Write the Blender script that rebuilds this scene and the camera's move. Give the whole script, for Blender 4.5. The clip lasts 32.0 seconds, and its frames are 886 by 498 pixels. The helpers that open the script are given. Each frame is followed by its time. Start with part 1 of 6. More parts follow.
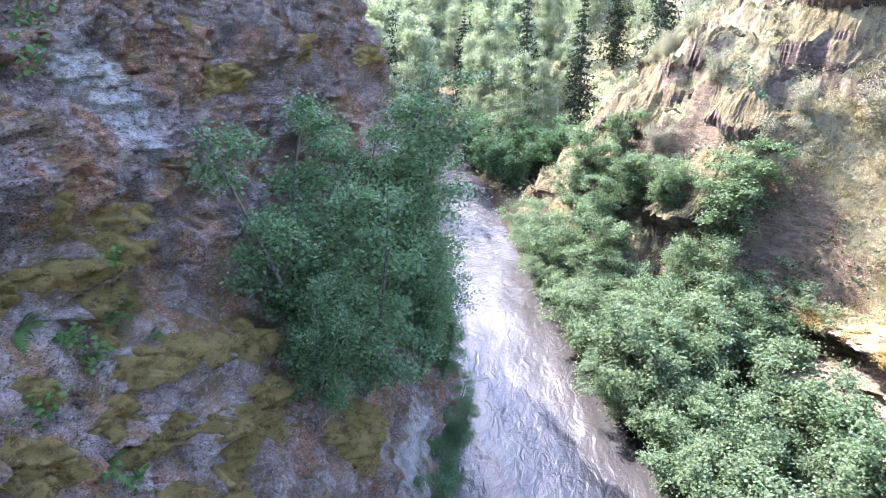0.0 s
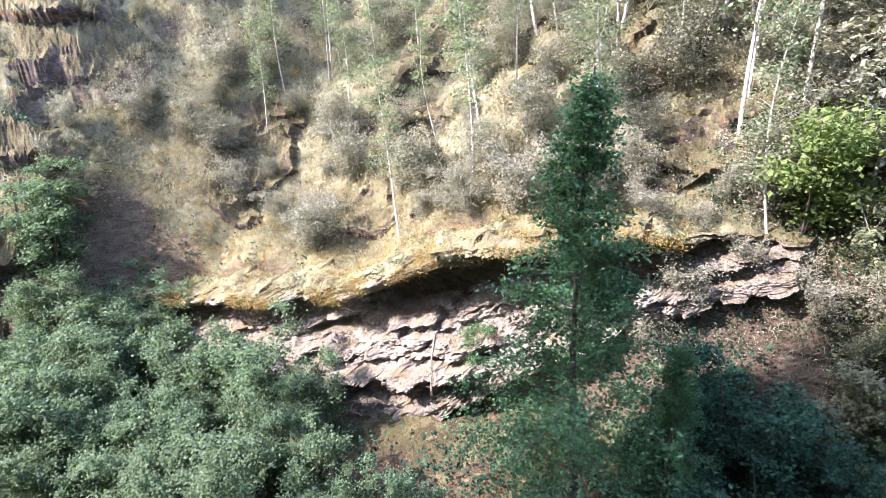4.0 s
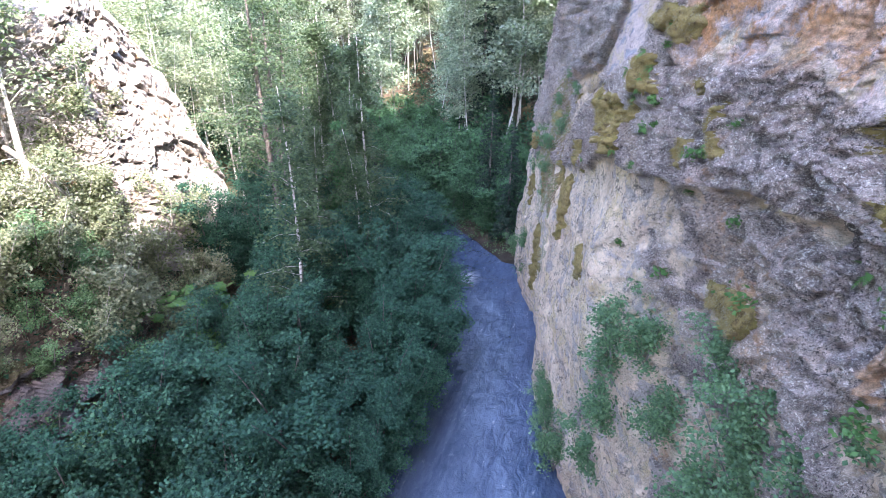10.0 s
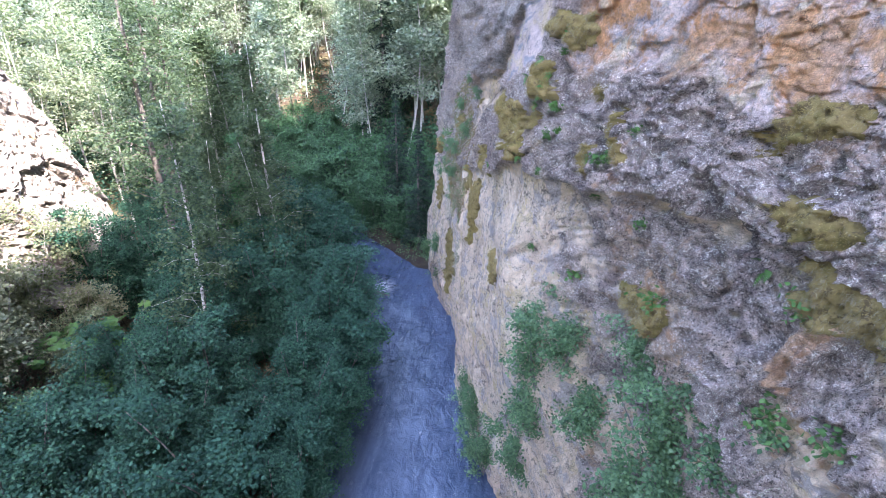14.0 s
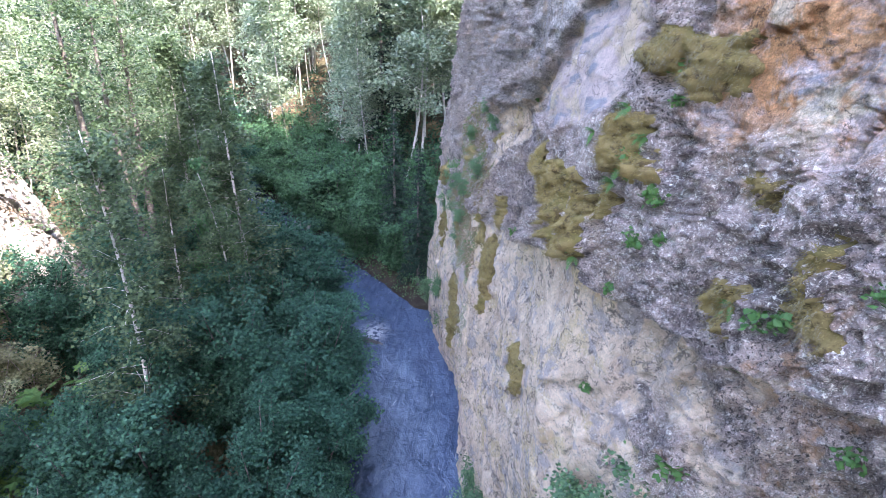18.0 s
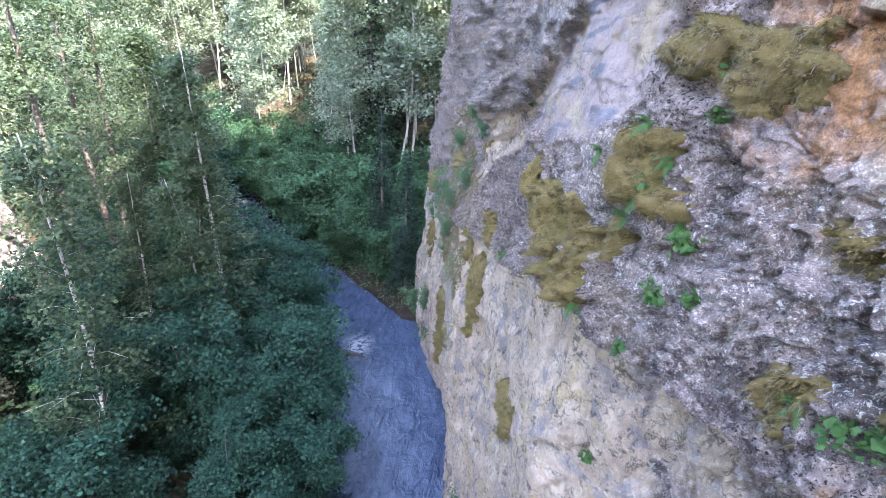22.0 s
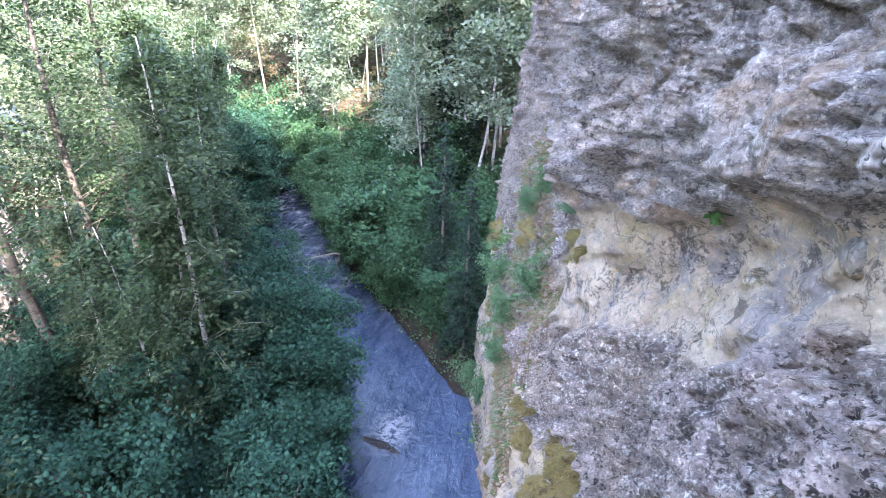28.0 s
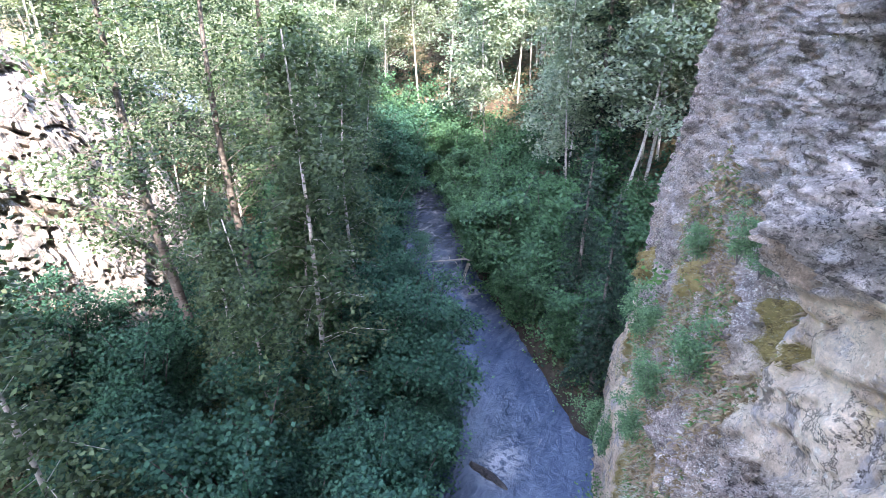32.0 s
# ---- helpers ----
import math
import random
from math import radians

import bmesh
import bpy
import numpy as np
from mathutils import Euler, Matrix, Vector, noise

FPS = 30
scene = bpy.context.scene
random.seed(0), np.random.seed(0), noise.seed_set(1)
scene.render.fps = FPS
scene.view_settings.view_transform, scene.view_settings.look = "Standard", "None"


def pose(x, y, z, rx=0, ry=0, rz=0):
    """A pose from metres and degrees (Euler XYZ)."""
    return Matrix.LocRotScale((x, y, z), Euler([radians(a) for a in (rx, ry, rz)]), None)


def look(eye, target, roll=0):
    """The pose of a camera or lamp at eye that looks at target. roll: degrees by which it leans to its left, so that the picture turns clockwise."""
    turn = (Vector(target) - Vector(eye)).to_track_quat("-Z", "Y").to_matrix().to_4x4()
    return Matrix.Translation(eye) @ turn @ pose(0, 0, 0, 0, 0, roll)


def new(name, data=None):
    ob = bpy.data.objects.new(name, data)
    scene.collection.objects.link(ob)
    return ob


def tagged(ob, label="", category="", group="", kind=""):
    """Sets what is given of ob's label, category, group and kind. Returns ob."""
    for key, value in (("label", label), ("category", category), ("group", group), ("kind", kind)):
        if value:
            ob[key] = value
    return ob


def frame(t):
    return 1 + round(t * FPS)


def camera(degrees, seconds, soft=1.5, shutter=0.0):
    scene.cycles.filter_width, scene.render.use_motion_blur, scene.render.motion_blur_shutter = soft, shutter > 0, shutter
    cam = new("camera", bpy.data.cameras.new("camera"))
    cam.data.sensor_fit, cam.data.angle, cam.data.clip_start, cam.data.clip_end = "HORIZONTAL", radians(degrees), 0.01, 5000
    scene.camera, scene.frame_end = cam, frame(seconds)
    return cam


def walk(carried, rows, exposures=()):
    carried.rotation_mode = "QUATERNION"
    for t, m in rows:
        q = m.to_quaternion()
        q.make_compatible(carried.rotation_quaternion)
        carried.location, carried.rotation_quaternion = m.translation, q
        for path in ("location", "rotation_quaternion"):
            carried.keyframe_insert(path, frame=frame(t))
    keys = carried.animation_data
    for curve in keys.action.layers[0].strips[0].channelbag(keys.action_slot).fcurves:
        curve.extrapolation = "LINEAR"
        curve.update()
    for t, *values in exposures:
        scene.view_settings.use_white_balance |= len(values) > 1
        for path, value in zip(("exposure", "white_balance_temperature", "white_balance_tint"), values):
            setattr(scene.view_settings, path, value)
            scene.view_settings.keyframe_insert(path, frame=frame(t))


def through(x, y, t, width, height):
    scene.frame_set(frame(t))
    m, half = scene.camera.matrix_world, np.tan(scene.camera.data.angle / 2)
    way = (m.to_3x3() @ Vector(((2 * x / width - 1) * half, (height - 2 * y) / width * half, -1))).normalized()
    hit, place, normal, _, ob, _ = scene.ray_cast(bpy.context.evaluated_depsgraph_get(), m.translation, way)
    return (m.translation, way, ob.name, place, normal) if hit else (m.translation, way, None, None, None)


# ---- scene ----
cam = camera(77.4, 32.0, soft=0.7, shutter=0.0)
PATH = [
    (0, (-0.214, 1.24, 14.467), (-0.347, 3.078, 13.69), -1.4),
    (0.5, (-0.222, 1.209, 14.487), (-0.28, 3.05, 13.707), -1.4),
    (1, (-0.225, 1.158, 14.51), (-0.148, 2.997, 13.727), -1.5),
    (1.5, (-0.222, 0.995, 14.593), (0.118, 2.8, 13.802), -1.7),
    (2, (-0.205, 0.868, 14.659), (0.412, 2.594, 13.858), -1.9),
    (2.5, (-0.101, 0.698, 14.514), (0.787, 2.303, 13.717), -2.1),
    (4.5, (0.327, -0.061, 14.489), (2.047, 0.5, 13.636), -3.7),
    (5, (0.443, 0.264, 14.514), (2.237, 0.403, 13.641), -3.1),
    (5.5, (0.548, 0.655, 14.327), (2.316, 0.319, 13.456), -2.5),
    (6, (0.513, 0.944, 14.121), (2.131, 0.14, 13.261), -2.3),
    (6.5, (0.521, 0.941, 14.067), (1.889, -0.235, 13.204), -2.0),
    (7, (0.788, 0.904, 14.524), (1.868, -0.516, 13.621), -0.8),
    (7.5, (0.666, 0.798, 14.507), (1.494, -0.784, 13.607), -0.2),
    (8, (0.46, 0.648, 14.467), (1.174, -0.993, 13.575), -0.0),
    (8.5, (0.324, 0.642, 14.484), (0.977, -1.026, 13.595), 0.2),
    (9, (0.322, 0.759, 14.502), (0.95, -0.92, 13.614), 0.4),
    (9.5, (0.341, 0.834, 14.507), (0.976, -0.843, 13.621), 0.4),
    (10, (0.383, 0.962, 14.539), (0.906, -0.755, 13.658), 0.7),
    (10.5, (0.431, 0.926, 14.564), (0.882, -0.812, 13.684), 0.6),
    (11, (0.504, 0.886, 14.571), (0.859, -0.876, 13.694), 0.7),
    (11.5, (0.529, 0.78, 14.571), (0.731, -1.009, 13.701), 0.8),
    (12, (0.498, 0.66, 14.584), (0.674, -1.132, 13.714), 0.8),
    (12.5, (0.458, 0.674, 14.572), (0.633, -1.12, 13.705), 1.0),
    (13, (0.457, 0.747, 14.57), (0.644, -1.046, 13.705), 1.1),
    (13.5, (0.49, 0.794, 14.577), (0.689, -0.998, 13.712), 0.9),
    (14, (0.493, 0.562, 14.602), (0.709, -1.226, 13.733), 0.8),
    (14.5, (0.555, 0.065, 14.613), (0.79, -1.718, 13.737), 0.5),
    (16.5, (0.939, -2.227, 14.482), (1.147, -4.017, 13.613), 1.5),
    (17, (1.023, -2.83, 14.469), (1.227, -4.622, 13.604), 1.7),
    (17.5, (1.107, -3.34, 14.485), (1.318, -5.133, 13.624), 1.7),
    (18, (1.115, -3.616, 14.494), (1.335, -5.409, 13.635), 1.7),
    (18.5, (1.035, -3.674, 14.492), (1.259, -5.467, 13.635), 1.9),
    (19, (0.964, -3.643, 14.499), (1.183, -5.437, 13.642), 2.0),
    (19.5, (0.925, -3.63, 14.471), (1.138, -5.426, 13.617), 2.3),
    (20, (0.914, -3.651, 14.439), (1.12, -5.448, 13.587), 2.3),
    (20.5, (0.934, -3.795, 14.398), (1.135, -5.593, 13.546), 2.4),
    (21, (0.979, -4.07, 14.375), (1.176, -5.867, 13.521), 2.5),
    (21.5, (1.017, -4.439, 14.357), (1.212, -6.235, 13.498), 2.4),
    (22, (1.061, -4.934, 14.333), (1.259, -6.73, 13.474), 2.4),
    (22.5, (1.094, -5.517, 14.318), (1.295, -7.31, 13.457), 2.5),
    (23, (1.147, -6.187, 14.279), (1.352, -7.98, 13.417), 2.6),
    (23.5, (1.206, -6.877, 14.242), (1.414, -8.669, 13.379), 2.6),
    (24, (1.304, -7.529, 14.223), (1.511, -9.321, 13.359), 2.7),
    (24.5, (1.413, -8.242, 14.182), (1.619, -10.033, 13.316), 2.6),
    (25, (1.534, -8.975, 14.157), (1.769, -10.757, 13.279), 1.8),
    (25.5, (1.727, -9.584, 14.18), (2.032, -11.352, 13.297), 1.9),
    (27.5, (1.226, -11.612, 13.691), (1.684, -13.343, 12.801), 1.8),
    (28, (1.298, -11.657, 13.672), (1.815, -13.371, 12.779), 1.6),
    (28.5, (1.357, -11.727, 13.634), (1.91, -13.429, 12.741), 1.7),
    (29, (1.377, -11.801, 13.6), (2.046, -13.459, 12.703), 1.5),
    (29.5, (1.362, -11.838, 13.569), (2.078, -13.476, 12.673), 1.5),
    (30, (1.321, -11.888, 13.538), (2.065, -13.514, 12.641), 1.5),
    (30.5, (1.382, -12.152, 13.492), (2.144, -13.768, 12.595), 1.3),
    (31, (1.529, -12.549, 13.446), (2.397, -14.112, 12.55), 0.8),
    (31.5, (1.674, -12.868, 13.42), (2.627, -14.383, 12.526), 0.6),
    (32, (1.737, -13.04, 13.395), (2.697, -14.55, 12.5), 0.5),
]
walk(cam, [(t, look(eye, target, roll)) for t, eye, target, roll in PATH],
     [(0, 3.8, 6500, 24), (1, 3.72, 6500, 24), (2.5, 3.42, 6500, 25), (4.5, 3.2, 6500, 25), (5.5, 3.3, 6500, 25), (6.5, 3.85, 6500, 24), (8, 4.1, 6500, 24), (24, 4.12, 6600, 23), (28, 4.35, 6600, 22), (32, 4.1, 6650, 22)])

# ---- light ----
SUN_EL, SUN_AZ = radians(44), math.atan2(-0.65, 0.76)
SUN_WAY = Vector((math.sin(SUN_AZ) * math.cos(SUN_EL), math.cos(SUN_AZ) * math.cos(SUN_EL), math.sin(SUN_EL)))
world = bpy.data.worlds.new("sky")
scene.world = world
world.use_nodes = True
wn = world.node_tree
wn.nodes.clear()
sky = wn.nodes.new("ShaderNodeTexSky")
sky.sky_type, sky.sun_disc = "NISHITA", False
sky.sun_elevation, sky.sun_rotation = SUN_EL, SUN_AZ
sky.air_density, sky.dust_density, sky.ozone_density = 1.0, 1.5, 1.0
bg = wn.nodes.new("ShaderNodeBackground")
bg.inputs["Strength"].default_value = 0.15
wo = wn.nodes.new("ShaderNodeOutputWorld")
wn.links.new(sky.outputs[0], bg.inputs[0])
wn.links.new(bg.outputs[0], wo.inputs[0])
sun = new("sun", bpy.data.lights.new("sun", "SUN"))
sun.data.energy, sun.data.angle, sun.data.color = 1.8, radians(0.6), (1.0, 0.945, 0.865)
sun.matrix_world = Matrix.Translation((0, 0, 60)) @ SUN_WAY.to_track_quat("Z", "Y").to_matrix().to_4x4()


# ---- materials ----
class Nodes:
    """A small writer of node materials."""

    def __init__(self, name):
        self.mat = bpy.data.materials.new(name)
        self.mat.use_nodes = True
        self.t = self.mat.node_tree
        self.t.nodes.clear()
        self.out = self.t.nodes.new("ShaderNodeOutputMaterial")
        self.place = self.t.nodes.new("ShaderNodeNewGeometry").outputs["Position"]

    def put(self, socket, value):
        if hasattr(value, "is_linked"):
            self.t.links.new(value, socket)
        else:
            socket.default_value = value

    def node(self, kind, out=0, **ins):
        n = self.t.nodes.new(kind)
        if "p_name" in ins:
            n.attribute_name = ins["p_name"]
        if "p_operation" in ins:
            n.operation = ins["p_operation"]
        for key, value in ins.items():
            if not key.startswith("p_"):
                self.put(n.inputs[int(key[1:]) if key[0] == "i" and key[1:].isdigit() else key], value)
        return n.outputs[out]

    def scaled(self, sx, sy, sz):
        return self.node("ShaderNodeVectorMath", p_operation="MULTIPLY", i0=self.place, i1=(sx, sy, sz))

    def noise(self, scale, detail=4.0, rough=0.55, vec=None, warp=0.0):
        return self.node("ShaderNodeTexNoise", Vector=vec or self.place, Scale=scale, Detail=detail, Roughness=rough, Distortion=warp)

    def cells(self, scale, out=0, vec=None, feature="F1", rand=1.0):
        n = self.t.nodes.new("ShaderNodeTexVoronoi")
        n.feature = feature
        self.put(n.inputs["Vector"], vec or self.place)
        n.inputs["Scale"].default_value = scale
        n.inputs["Randomness"].default_value = rand
        return n.outputs[out]

    def ramp(self, fac, *stops):
        n = self.t.nodes.new("ShaderNodeValToRGB")
        self.put(n.inputs[0], fac)
        e = n.color_ramp.elements
        while len(e) < len(stops):
            e.new(0.5)
        for el, (pos, col) in zip(e, stops):
            el.position = pos
            el.color = (*col, 1) if isinstance(col, tuple) else (col, col, col, 1)
        return n.outputs[0]

    def mix(self, fac, a, b, how="MIX"):
        n = self.t.nodes.new("ShaderNodeMix")
        n.data_type, n.blend_type = "RGBA", how
        self.put(n.inputs[0], fac)
        self.put(n.inputs[6], (*a, 1) if isinstance(a, tuple) else a)
        self.put(n.inputs[7], (*b, 1) if isinstance(b, tuple) else b)
        return n.outputs[2]

    def math(self, op, a, b=0.0):
        return self.node("ShaderNodeMath", p_operation=op, i0=a, i1=b)

    def bump(self, height, strength=0.5, distance=0.05, under=None):
        n = self.t.nodes.new("ShaderNodeBump")
        n.inputs["Strength"].default_value, n.inputs["Distance"].default_value = strength, distance
        self.put(n.inputs["Height"], height)
        if under:
            self.put(n.inputs["Normal"], under)
        return n.outputs[0]

    def slope(self):
        """How far the surface faces up, 0 to 1."""
        g = self.t.nodes.new("ShaderNodeNewGeometry")
        s = self.t.nodes.new("ShaderNodeSeparateXYZ")
        self.t.links.new(g.outputs["Normal"], s.inputs[0])
        return s.outputs[2]

    def done(self, color, rough=0.9, normal=None, spec=0.25, metal=0.0, **more):
        b = self.t.nodes.new("ShaderNodeBsdfPrincipled")
        self.put(b.inputs["Base Color"], (*color, 1) if isinstance(color, tuple) else color)
        self.put(b.inputs["Roughness"], rough)
        b.inputs["Specular IOR Level"].default_value = spec
        b.inputs["Metallic"].default_value = metal
        if normal:
            self.put(b.inputs["Normal"], normal)
        for key, value in more.items():
            self.put(b.inputs[key.replace("_", " ")], value)
        self.t.links.new(b.outputs[0], self.out.inputs[0])
        return self.mat


def rock_material(name, base, pale, stain, dark, stain_at=0.56, lichen=0.5, moss=0.0):
    m = Nodes(name)
    big = m.noise(0.35, 5, 0.6, warp=0.6)
    c = m.mix(m.ramp(big, (0.38, 0.0), (0.62, 1.0)), base, pale)
    ochre = m.noise(0.55, 6, 0.65, vec=m.scaled(1, 1, 1.5), warp=1.0)
    c = m.mix(m.ramp(ochre, (stain_at, 0.0), (stain_at + 0.1, 0.8)), c, stain)
    mid = m.noise(2.4, 6, 0.7, warp=0.3)
    c = m.mix(m.ramp(mid, (0.3, 0.55), (0.5, 0.0)), c, dark)
    zone = m.ramp(m.noise(0.8, 3, 0.5), (0.45, 0.0), (0.6, 1.0))
    spots = m.ramp(m.cells(22, vec=m.scaled(1, 1, 1)), (0.16, 1.0), (0.24, 0.0))
    pale_spots = m.math("MULTIPLY", m.math("MULTIPLY", spots, zone), lichen)
    c = m.mix(pale_spots, c, (0.62, 0.6, 0.58))
    specks = m.ramp(m.noise(30, 3, 0.7), (0.58, 0.0), (0.66, 1.0))
    c = m.mix(m.math("MULTIPLY", m.math("MULTIPLY", specks, zone), 0.75), c, (0.06, 0.055, 0.05))
    if moss:
        green = m.math("MULTIPLY", m.ramp(m.slope(), (0.72, 0.0), (0.9, 1.0)), m.ramp(m.noise(1.6, 5, 0.65), (0.35, 0.0), (0.6, moss)))
        c = m.mix(green, c, m.mix(m.noise(6, 4, 0.7), (0.10, 0.085, 0.025), (0.24, 0.17, 0.045)))
    fine = m.noise(14, 8, 0.72)
    c = m.mix(0.7, c, m.mix(m.ramp(fine, (0.3, 0.0), (0.7, 1.0)), (0.45, 0.45, 0.45), (1.5, 1.5, 1.5)), "MULTIPLY")
    cracks = m.ramp(m.cells(1.6, feature="DISTANCE_TO_EDGE", vec=m.mix(0.12, m.scaled(0.8, 0.8, 1.6), m.node("ShaderNodeTexNoise", 1, Scale=3.0))), (0.0, 0.0), (0.05, 1.0))
    h = m.math("ADD", m.math("MULTIPLY", fine, 0.5), m.math("ADD", m.math("MULTIPLY", mid, 1.4), m.math("MULTIPLY", cracks, 0.25)))
    n = m.bump(h, 0.85, 0.12)
    n = m.bump(m.cells(34), 0.35, 0.02, n)
    return m.done(c, 0.92, n, 0.2)


def leaf_material(name, low, high, tint, through=0.35):
    """Leaves: each its own shade, with light passing through."""
    m = Nodes(name)
    island = m.node("ShaderNodeNewGeometry", "Random Per Island")
    ob = m.node("ShaderNodeObjectInfo", "Random")
    c = m.mix(island, low, high)
    c = m.mix(m.math("MULTIPLY", ob, 0.45), c, tint)
    b = m.t.nodes.new("ShaderNodeBsdfPrincipled")
    m.put(b.inputs["Base Color"], c)
    b.inputs["Roughness"].default_value, b.inputs["Specular IOR Level"].default_value = 0.55, 0.14
    tr = m.t.nodes.new("ShaderNodeBsdfTranslucent")
    m.put(tr.inputs[0], m.mix(1.0, c, (1.35, 1.5, 0.8), "MULTIPLY"))
    mx = m.t.nodes.new("ShaderNodeMixShader")
    mx.inputs[0].default_value = through
    m.t.links.new(b.outputs[0], mx.inputs[1])
    m.t.links.new(tr.outputs[0], mx.inputs[2])
    m.t.links.new(mx.outputs[0], m.out.inputs[0])
    return m.mat


def bark_material(name, base, dark, mark, scale=1.0):
    m = Nodes(name)
    bands = m.noise(3.0 * scale, 4, 0.6, vec=m.scaled(2, 2, 5))
    c = m.mix(m.ramp(bands, (0.52, 0.0), (0.62, 1.0)), base, dark)
    c = m.mix(m.ramp(m.noise(9, 3), (0.6, 0.0), (0.7, 0.8)), c, mark)
    return m.done(c, 0.85, m.bump(m.noise(14, 5, 0.7, vec=m.scaled(2, 2, 0.6)), 0.5, 0.02), 0.2)



def cliff_material():
    """Pebbly mauve-grey rock with lichen, washed tan hollows, a smooth lilac face, orange stains and a dark brow; browner and mossier upstream."""
    m = Nodes("cliff_rock")
    at = m.t.nodes.new("ShaderNodeSeparateXYZ")
    m.t.links.new(m.place, at.inputs[0])
    upstream = m.ramp(m.math("ADD", m.math("MULTIPLY", at.outputs[1], 0.05), 0.5), (0.45, 0.0), (0.62, 1.0))
    washed, smooth, stained, browed = (m.node("ShaderNodeAttribute", "Fac", p_name=n) for n in ("washed", "lilac", "stained", "brow"))

    def shifted(x, y, z):
        return m.node("ShaderNodeVectorMath", p_operation="ADD", i0=m.place, i1=(x, y, z))

    def patch(scale, lo, hi, top=1.0, detail=7, rough=0.7, vec=None, warp=0.4):
        return m.ramp(m.noise(scale, detail, rough, vec=vec, warp=warp), (lo, 0.0), (hi, top))
    # beds rise gently towards the north
    lie = m.node("ShaderNodeVectorMath", p_operation="ADD", i0=m.scaled(1.2, 0.8, 1.0), i1=m.node("ShaderNodeVectorMath", p_operation="SCALE", i0=(0.0, 0.0, 1.0), Scale=m.math("MULTIPLY", at.outputs[1], -0.3)))
    beds = m.node("ShaderNodeVectorMath", p_operation="MULTIPLY", i0=lie, i1=(0.9, 0.55, 2.4))
    # pebbly rock with lichen
    c = m.mix(patch(2.6, 0.36, 0.64, detail=8, rough=0.72), (0.215, 0.172, 0.168), (0.56, 0.455, 0.43))
    c = m.mix(patch(0.6, 0.50, 0.62, 0.7, 5, 0.6, warp=0.8), c, (0.45, 0.345, 0.275))
    c = m.mix(patch(1.5, 0.53, 0.60, 0.8, 8, 0.75, vec=shifted(3, 9, 1)), c, (0.135, 0.112, 0.112))
    crust = patch(0.8, 0.40, 0.56, 1.0, 4, 0.6, vec=shifted(5, 2, 8))
    white = m.math("MULTIPLY", m.math("MAXIMUM", patch(26, 0.565, 0.59, detail=5, rough=0.66), patch(60, 0.575, 0.605, 0.85, 5, 0.65, vec=shifted(1, 4, 2))), m.math("ADD", 0.45, m.math("MULTIPLY", crust, 0.55)))
    black = m.math("MULTIPLY", m.math("MAXIMUM", patch(13, 0.585, 0.61, 0.8, 7, 0.72, vec=shifted(7, 1, 3)), patch(34, 0.56, 0.59, 1.0, 5, 0.68, vec=shifted(2, 8, 3))), m.math("SUBTRACT", 1.0, m.math("MULTIPLY", crust, 0.45)))
    c = m.mix(white, c, (0.78, 0.74, 0.70))
    c = m.mix(black, c, (0.045, 0.04, 0.04))
    # washed tan rock, streaked down the face
    streak = m.noise(1.0, 7, 0.65, vec=m.scaled(2.6, 2.6, 0.75), warp=0.5)
    tan = m.mix(m.ramp(streak, (0.36, 0.0), (0.64, 1.0)), (0.58, 0.44, 0.34), (0.86, 0.71, 0.57))
    tan = m.mix(patch(1.3, 0.53, 0.60, 0.65, 6, vec=lie), tan, (0.62, 0.49, 0.28))
    tan = m.mix(patch(1.5, 0.52, 0.585, 0.8, 7, vec=shifted(2, 6, 4)), tan, (0.41, 0.37, 0.385))
    tan = m.mix(patch(4.5, 0.565, 0.60, 0.75, 8, 0.75, vec=shifted(8, 3, 5)), tan, (0.15, 0.125, 0.115))
    tan = m.mix(patch(20, 0.58, 0.61, 0.7, 6, vec=shifted(1, 1, 9)), tan, (0.84, 0.77, 0.68))
    tan = m.mix(patch(22, 0.61, 0.64, 0.6, 7, 0.72, vec=shifted(5, 7, 1)), tan, (0.24, 0.195, 0.17))
    # the smooth lilac face
    lilac = m.mix(patch(1.2, 0.36, 0.64, vec=lie, warp=0.6), (0.40, 0.325, 0.33), (0.74, 0.61, 0.58))
    lilac = m.mix(patch(1.9, 0.535, 0.60, 0.85, 6, 0.65, vec=beds), lilac, (0.27, 0.285, 0.345))
    lilac = m.mix(patch(1.0, 0.52, 0.60, 0.7, 6, vec=shifted(4, 4, 1), warp=1.0), lilac, (0.62, 0.505, 0.345))
    lilac = m.mix(patch(6.0, 0.585, 0.62, 0.5, 8, 0.75, vec=beds), lilac, (0.76, 0.70, 0.68))
    # orange stains
    rusty = m.mix(m.noise(5, 5, 0.7), (0.40, 0.17, 0.07), (0.68, 0.42, 0.24))
    rusty = m.mix(patch(2.2, 0.46, 0.56, 1.0, 7, vec=lie), lilac, rusty)
    # the dark brow
    brow = m.mix(patch(2.0, 0.36, 0.62, detail=9, rough=0.75, vec=beds), (0.21, 0.185, 0.18), (0.60, 0.53, 0.51))
    brow = m.mix(m.math("MULTIPLY", white, 0.85), brow, (0.68, 0.63, 0.60))
    brow = m.mix(m.math("MULTIPLY", black, 0.9), brow, (0.06, 0.052, 0.05))
    brow = m.mix(patch(1.4, 0.56, 0.64, 0.8, 5, vec=shifted(9, 1, 1)), brow, (0.42, 0.305, 0.225))
    c = m.mix(washed, c, tan)
    c = m.mix(smooth, c, lilac)
    c = m.mix(browed, c, brow)
    c = m.mix(stained, c, rusty)
